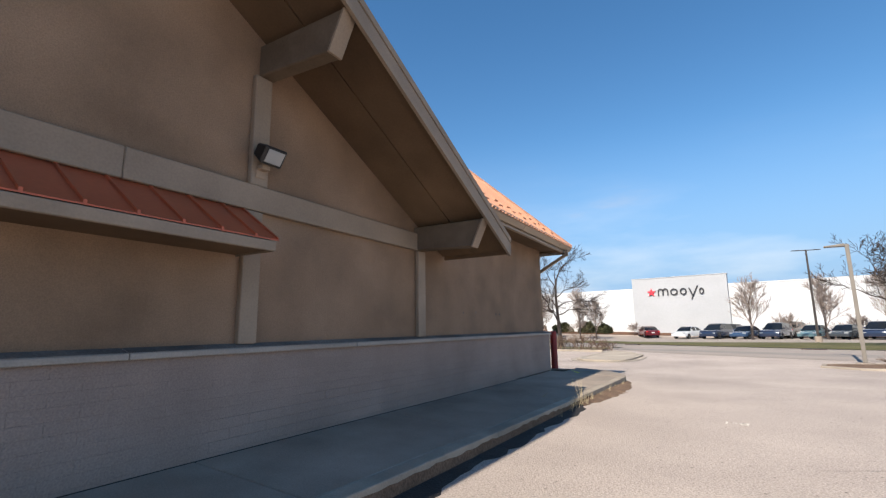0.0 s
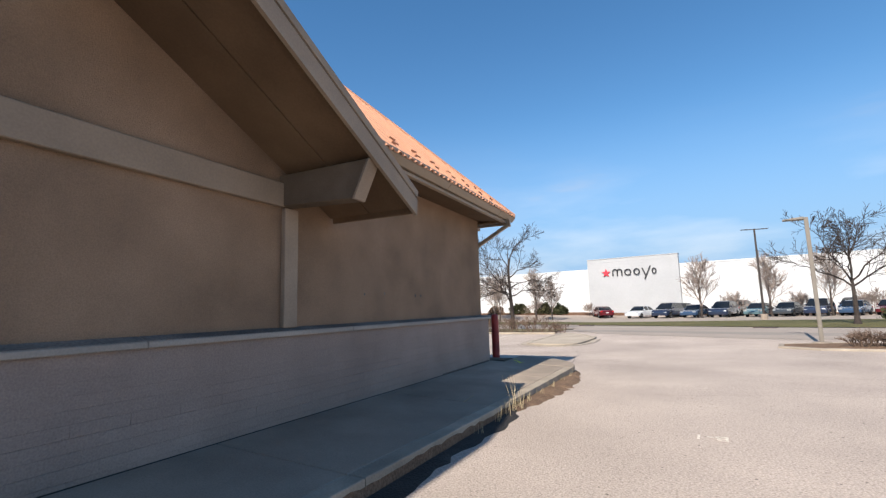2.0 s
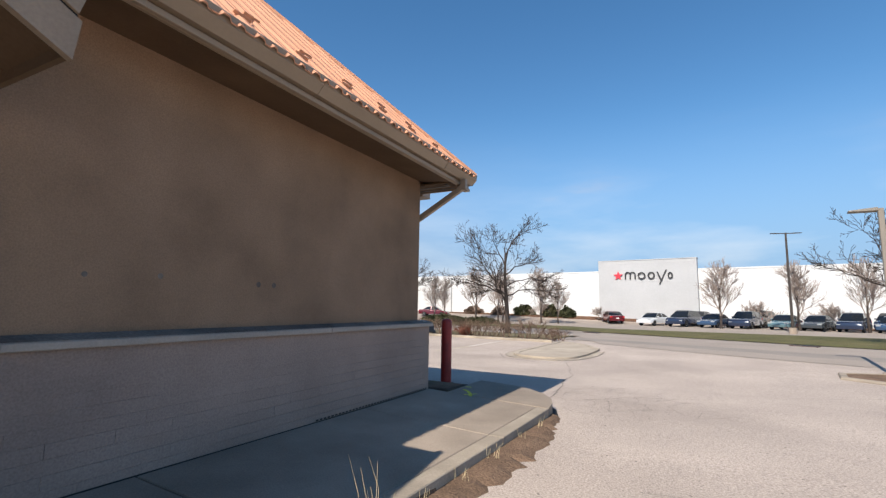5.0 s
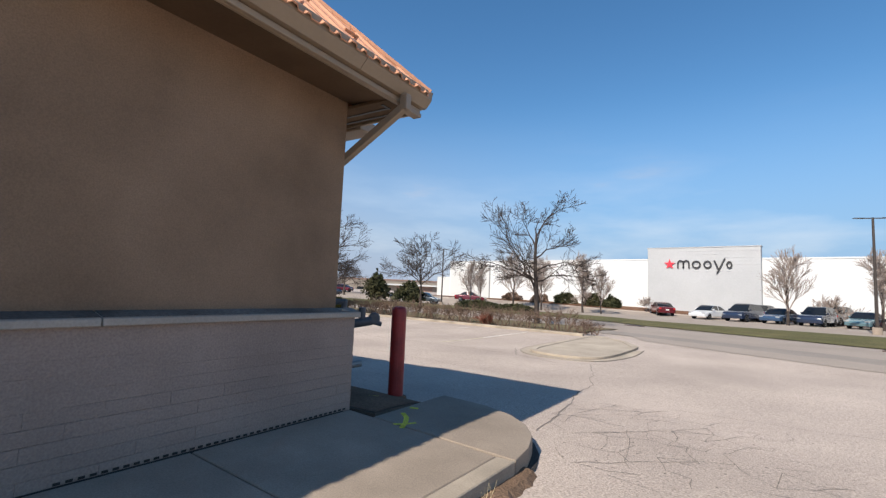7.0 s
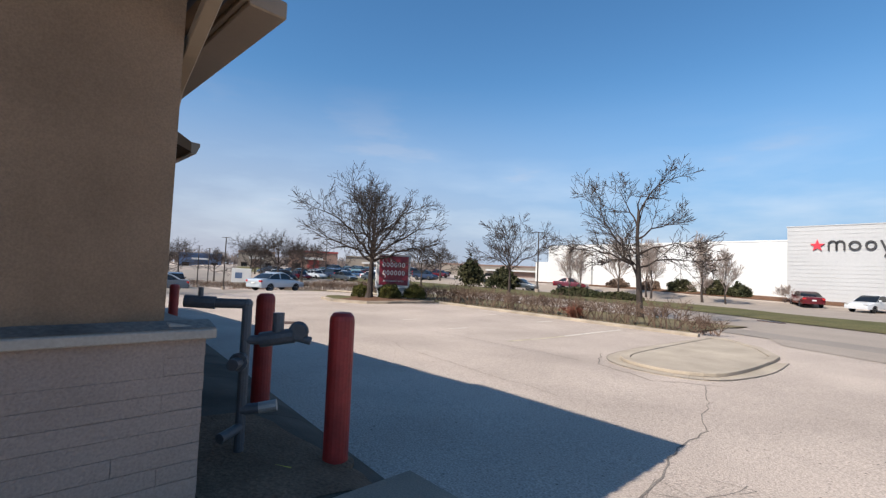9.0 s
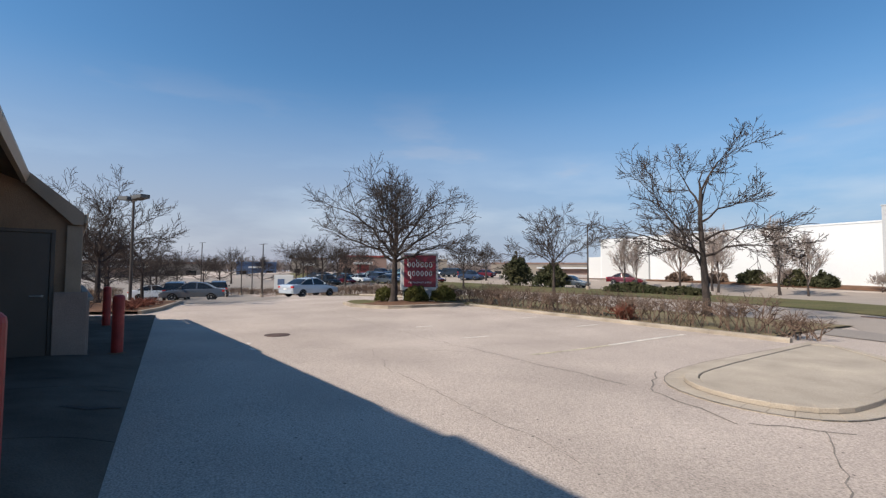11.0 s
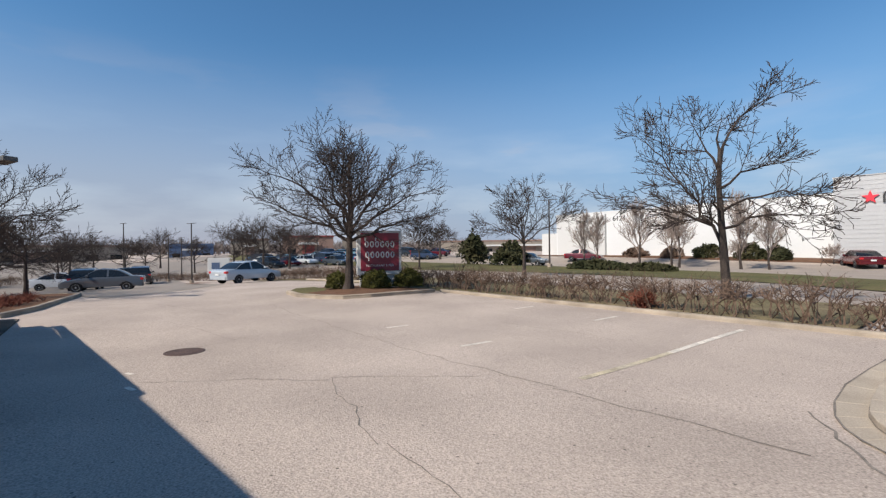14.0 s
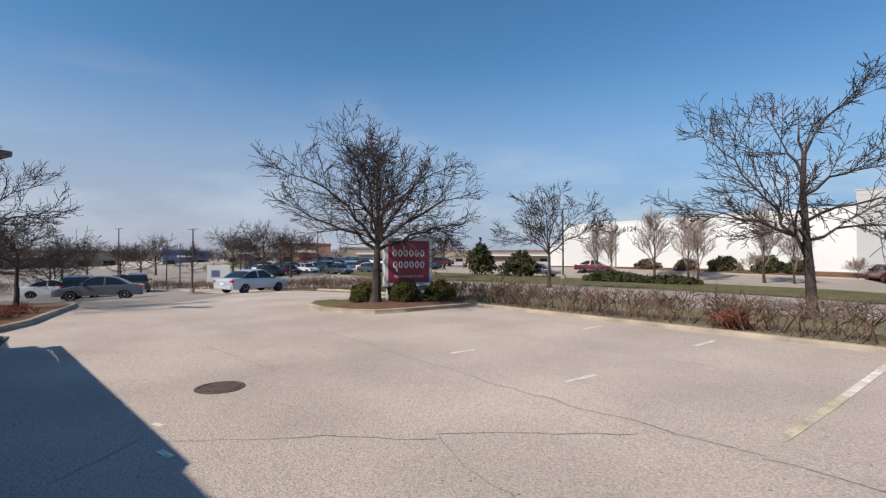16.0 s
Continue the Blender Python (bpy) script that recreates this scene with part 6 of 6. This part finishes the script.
run_of("flange", [(0, -0.08, 0.66), (0, -0.12, 0.66)], 0.065)
run_of("branch", [(0, 0, 0.80), (0.12, 0.02, 0.80), (0.30, 0.03, 0.84)], 0.034)
reg = run_of("regulator", [(0.10, 0.02, 0.80), (0.34, 0.03, 0.84)], 0.055)
run_of("regulator_cap", [(0.22, 0.03, 0.84), (0.22, 0.03, 1.0)], 0.042, reg)
bm = lathe([(0.03, -0.03), (0.06, -0.03), (0.075, 0.0), (0.06, 0.03), (0.03, 0.03)], 16)
bm.transform(Matrix.Translation((0.37, 0.03, 0.87)) @ Matrix.Rotation(radians(90), 4, "X"))
part("regulator_ring", bm, PIPE, reg)
run_of("spout", [(0.34, 0.03, 0.83), (0.46, 0.04, 0.80)], 0.03, reg)
run_of("low_branch", [(0, 0, 0.30), (0.12, 0.02, 0.31)], 0.04)
run_of("cap", [(0.12, 0.02, 0.31), (0.24, 0.04, 0.33)], 0.042, gas, GREY)
run_of("low_stub", [(0, -0.02, 0.18), (-0.06, -0.2, 0.16)], 0.035)

# damp bare patch round the pipes and the corner bollard
bm = bmesh.new()
ragged = random.Random(44)
grid = []
for k in range(13):
    x = -3.33 - 1.9 * k / 12
    far = 13.80 - 0.10 * abs(k - 4) / 4 + ragged.uniform(-0.04, 0.04)
    grid.append([bm.verts.new((x, 12.70 + (far - 12.70) * j / 8, front_z(x, 12.70 + (far - 12.70) * j / 8) + 0.007)) for j in range(9)])
for p, q in zip(grid, grid[1:]):
    for j in range(8):
        bm.faces.new((p[j], p[j + 1], q[j + 1], q[j]))
tagged(part("bare_patch", bm, SOIL), "dark bare patch of dirt at the corner", "soil", kind="structure")


def mark_on(zf, pts, w, label="yellow spray mark on the concrete"):
    bm = bmesh.new()
    rows = []
    for k, p in enumerate(pts):
        q, o = pts[min(k + 1, len(pts) - 1)], pts[max(k - 1, 0)]
        d = (Vector(q) - Vector(o)).normalized()
        rows.append([bm.verts.new((p[0] - d.y * e * w / 2, p[1] + d.x * e * w / 2, zf(p[0], p[1]) + 0.006)) for e in (1, -1)])
    for r, t in zip(rows, rows[1:]):
        bm.faces.new((r[0], r[1], t[1], t[0]))
    tagged(part("spray_mark", bm, YELLOW), label, "mark", kind="structure")


mark_on(walk_z, [(-3.18, 12.95), (-3.06, 12.86), (-2.98, 12.74), (-2.90, 12.57)], 0.05)
mark_on(walk_z, [(-3.02, 12.60), (-2.95, 12.69), (-2.90, 12.80)], 0.04)
mark_on(walk_z, [(-3.24, 13.16), (-3.16, 13.20)], 0.06)
mark_on(front_z, [(-3.92, 13.22), (-3.80, 13.30)], 0.035)
straw = sticks([(-2.42, 8.32, walk_z(-2.42, 8.32) + 0.006, -2.47, 8.76, walk_z(-2.47, 8.76) + 0.012, 0.006, 0.004)], 5)
straw.materials.append(STRAW)
tagged(new("straw", straw), "dry straw stalk lying on the walk", "litter", kind="stuff")

# old dirt spots on the stucco, cracks in the front walk
for y, z, r in ((7.96, 1.66, 0.022), (8.48, 1.68, 0.025), (9.43, 1.66, 0.03), (9.62, 1.66, 0.03)):
    bm = lathe([(r, -0.002), (r * 0.8, 0.003), (r * 0.3, 0.004)], 9)
    bm.transform(Matrix.Translation((WX, y, z)) @ Matrix.Rotation(radians(90), 4, "Y"))
    part("dirt_spot", bm, GRIME, shop)


def walk_crack(pts, w):
    bm = bmesh.new()
    rows = []
    for k, p in enumerate(pts):
        ww = w * (0.25 if k in (0, len(pts) - 1) else 0.7 + 0.5 * ((k * 37) % 10) / 10)
        rows.append([bm.verts.new((p[0] + e * ww, p[1], front_z(p[0], p[1]) + 0.006)) for e in (1, -1)])
    for r, t in zip(rows, rows[1:]):
        bm.faces.new((r[0], r[1], t[1], t[0]))
    tagged(part("crack", bm, WET_AND_SHADE), "dark weedy crack in the front walk", "crack", kind="structure")


walk_crack([(-9.9, 13.92), (-9.95, 14.05), (-9.9, 14.2)], 0.05)
walk_crack([(-8.35, 14.15), (-8.3, 14.3), (-8.25, 14.42), (-8.35, 14.55), (-8.4, 14.7)], 0.06)
walk_crack([(-9.2, 14.45), (-9.15, 14.6), (-9.2, 14.78)], 0.03)

# dead grass in the kerb's washed-out edge
def tuft(x, y, h, n, seed):
    rng = random.Random(seed)
    out = []
    for k in range(n):
        p = Vector((x + rng.gauss(0, 0.03), y + rng.gauss(0, 0.04), gz(x, y) + 0.02))
        d = Vector((rng.gauss(0, 0.16), rng.gauss(0, 0.16), 1)).normalized()
        l = h * rng.uniform(0.45, 1.0)
        q = p + d * l * 0.6
        e = q + (d + Vector((rng.gauss(0, 0.2), rng.gauss(0, 0.2), -0.05))) * l * 0.4
        out += [(*p, *q, 0.0028, 0.002), (*q, *e, 0.002, 0.001)]
    me = sticks(out, 3)
    me.materials.append(STRAW)
    tagged(new("grass_tuft", me), "tuft of dead straw-coloured grass at the kerb", "grass", kind="stuff")


for k, (y, h, n) in enumerate(((8.1, 0.22, 10), (8.45, 0.22, 8), (8.75, 0.62, 7), (8.9, 0.30, 10), (9.3, 0.2, 10), (9.9, 0.16, 8), (10.6, 0.2, 8), (11.4, 0.15, 7), (7.5, 0.15, 6), (12.0, 0.18, 6))):
    tuft(kerb_x(y) + 0.05, y, h, n, 400 + k)

# storm grates at the road's far edge
for x, y in ((-5.2, 36.4), (4.4, 31.2)):
    g = thing("storm_grate", ground_at(x, y, 0.03), "dark kerbside storm drain", "drain", turn=-25)
    part("frame", box(-0.5, -0.2, -0.05, 0.5, 0.2, 0.03, 0.01), IRON, g)
    part("grille", box(-0.44, -0.15, 0.031, 0.44, 0.15, 0.036), BLACK, g)

# painted plinth blocks, the lowest course cut by the walk
holder = new("plinth_blocks")
holder.parent = shop
BL, BH = 0.405, 0.0945
pick = random.Random(29)
full = mesh_of(box(0, 0.001, 0.001, 0.045, BL - 0.001, BH - 0.001, 0.0018), "block", BLOCK)
half = mesh_of(box(0, 0.001, 0.001, 0.045, BL / 2 - 0.001, BH - 0.001, 0.0018), "block", BLOCK)
tight = mesh_of(box(0, 0, 0, 0.045, BL, BH), "block", BLOCK)
bedded = mesh_of(box(0, 0, 0.0012, 0.045, BL, BH - 0.0012), "block", BLOCK)
rest = bmesh.new()
for row in range(11):
    z = 1.172 - (row + 1) * BH
    y = BY - BL
    first = True
    shift = BL / 2 if row % 2 else 0.0
    if shift:
        o = new("block", half)
        o.parent = holder
        o.location = (BX - 0.045 + 0.0, BY - BL / 2, z)
        y -= BL / 2
    while y > -9.5:
        if y > 2.6:
            chance = pick.random()
            o = new("block", (tight if chance < 0.8 else bedded) if row < 2 else (tight if chance < 0.25 else bedded) if row < 5 else (full if chance < 0.45 else bedded))
            o.parent = holder
            o.location = (BX - 0.045 + ((round(y * 37) % 5) - 2) * 0.0006, y, z)
        else:
            box(BX - 0.045, y + 0.001, z + 0.001, BX, y + BL - 0.001, z + BH - 0.001, 0, rest)
        y -= BL
tagged(part("block_rest", rest, BLOCK, shop), kind="stuff")

# dirt in the open joint at the foot of the wall
bm = bmesh.new()
rows = []
for k in range(90):
    y = -9.9 + (BY + 9.8) * k / 89
    rows.append([bm.verts.new((BX - 0.004, y, walk_z(BX, y) - 0.006)), bm.verts.new((BX + 0.040, y, walk_z(BX, y) - 0.014))])
for p, q in zip(rows, rows[1:]):
    bm.faces.new((p[0], p[1], q[1], q[0]))
tagged(part("joint_dirt", bm, WET_AND_SHADE), "dark dirt in the joint at the foot of the wall", "dirt", kind="stuff")

# dark flashing with its weep holes along the foot of the plinth
bm = bmesh.new()
y = 10.2
while y < BY - 0.05:
    box(BX + 0.0012, y, walk_z(BX, y) + 0.000, BX + 0.005, y + 0.036, walk_z(BX, y) + 0.016, 0, bm)
    y += 0.062
tagged(part("weep_holes", bm, WET_AND_SHADE, shop), kind="stuff")

# far woods along the horizon
for k, (dist, a0, a1, hh) in enumerate(((420, 40, 118, 13), (430, -40, 42, 12))):
    rng = random.Random(300 + k)
    out = []
    for j in range(1500):
        t = radians(rng.uniform(a0, a1))
        x, y = -math.sin(t) * dist * rng.uniform(0.92, 1.1), math.cos(t) * dist * rng.uniform(0.92, 1.1)
        h = hh * rng.uniform(0.4, 1.0)
        out.append((x, y, -3, x, y, h * 0.6, 0.5, 0.3))
        for f in range(7):
            e = (x + rng.gauss(0, 3.0), y + rng.gauss(0, 3.0), h * rng.uniform(0.6, 1.0))
            out.append((x, y, h * 0.3, *e, 0.35, 0.12))
    me = sticks(out, 3)
    me.materials.append(WOODS)
    tagged(new("far_woods", me), "hazy line of bare woods on the horizon", "woods", kind="stuff")

# thin bright cloud near the horizon
cloud = bpy.data.materials.new("thin_cloud")
cloud.use_nodes = True
cn, cl = cloud.node_tree.nodes, cloud.node_tree.links.new
cn.remove(cn["Principled BSDF"])
geo = cn.new("ShaderNodeNewGeometry")
sep = cn.new("ShaderNodeSeparateXYZ")
cl(geo.outputs["Position"], sep.inputs[0])
squash = cn.new("ShaderNodeMapping")
squash.inputs["Scale"].default_value = (0.0022, 0.0022, 0.0085)
cl(geo.outputs["Position"], squash.inputs["Vector"])
puff = cn.new("ShaderNodeTexNoise")
puff.inputs["Scale"].default_value, puff.inputs["Detail"].default_value = 1.0, 6
cl(squash.outputs[0], puff.inputs["Vector"])
thick = cn.new("ShaderNodeMapRange")
thick.inputs[1].default_value, thick.inputs[2].default_value, thick.inputs[3].default_value, thick.inputs[4].default_value = 0.46, 0.66, 0.0, 0.85
cl(puff.outputs["Fac"], thick.inputs[0])
fade = cn.new("ShaderNodeMapRange")
fade.inputs[1].default_value, fade.inputs[2].default_value, fade.inputs[3].default_value, fade.inputs[4].default_value = 520, 200, 0.0, 1.0
cl(sep.outputs["Z"], fade.inputs[0])
haze = cn.new("ShaderNodeMapRange")
haze.inputs[1].default_value, haze.inputs[2].default_value, haze.inputs[3].default_value, haze.inputs[4].default_value = 560, 0, 0.0, 0.92
haze.interpolation_type = "SMOOTHSTEP"
cl(sep.outputs["Z"], haze.inputs[0])
mul = cn.new("ShaderNodeMath")
mul.operation = "MULTIPLY"
cl(thick.outputs[0], mul.inputs[0])
cl(fade.outputs[0], mul.inputs[1])
top = cn.new("ShaderNodeMath")
top.operation = "MAXIMUM"
cl(mul.outputs[0], top.inputs[0])
cl(haze.outputs[0], top.inputs[1])
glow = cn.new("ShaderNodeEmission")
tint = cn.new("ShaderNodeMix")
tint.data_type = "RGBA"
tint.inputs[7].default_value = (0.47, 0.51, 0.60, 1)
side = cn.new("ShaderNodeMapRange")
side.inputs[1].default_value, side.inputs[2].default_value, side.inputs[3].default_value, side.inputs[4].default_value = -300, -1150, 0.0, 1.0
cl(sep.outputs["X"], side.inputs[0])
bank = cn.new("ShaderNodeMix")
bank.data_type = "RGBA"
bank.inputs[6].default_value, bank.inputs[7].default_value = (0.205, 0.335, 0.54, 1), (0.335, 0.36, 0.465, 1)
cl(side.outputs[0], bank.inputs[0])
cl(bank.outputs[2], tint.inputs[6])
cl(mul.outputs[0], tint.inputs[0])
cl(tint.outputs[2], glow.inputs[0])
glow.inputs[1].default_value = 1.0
clear = cn.new("ShaderNodeBsdfTransparent")
mix = cn.new("ShaderNodeMixShader")
cl(top.outputs[0], mix.inputs[0])
cl(clear.outputs[0], mix.inputs[1])
cl(glow.outputs[0], mix.inputs[2])
cl(mix.outputs[0], cn["Material Output"].inputs[0])
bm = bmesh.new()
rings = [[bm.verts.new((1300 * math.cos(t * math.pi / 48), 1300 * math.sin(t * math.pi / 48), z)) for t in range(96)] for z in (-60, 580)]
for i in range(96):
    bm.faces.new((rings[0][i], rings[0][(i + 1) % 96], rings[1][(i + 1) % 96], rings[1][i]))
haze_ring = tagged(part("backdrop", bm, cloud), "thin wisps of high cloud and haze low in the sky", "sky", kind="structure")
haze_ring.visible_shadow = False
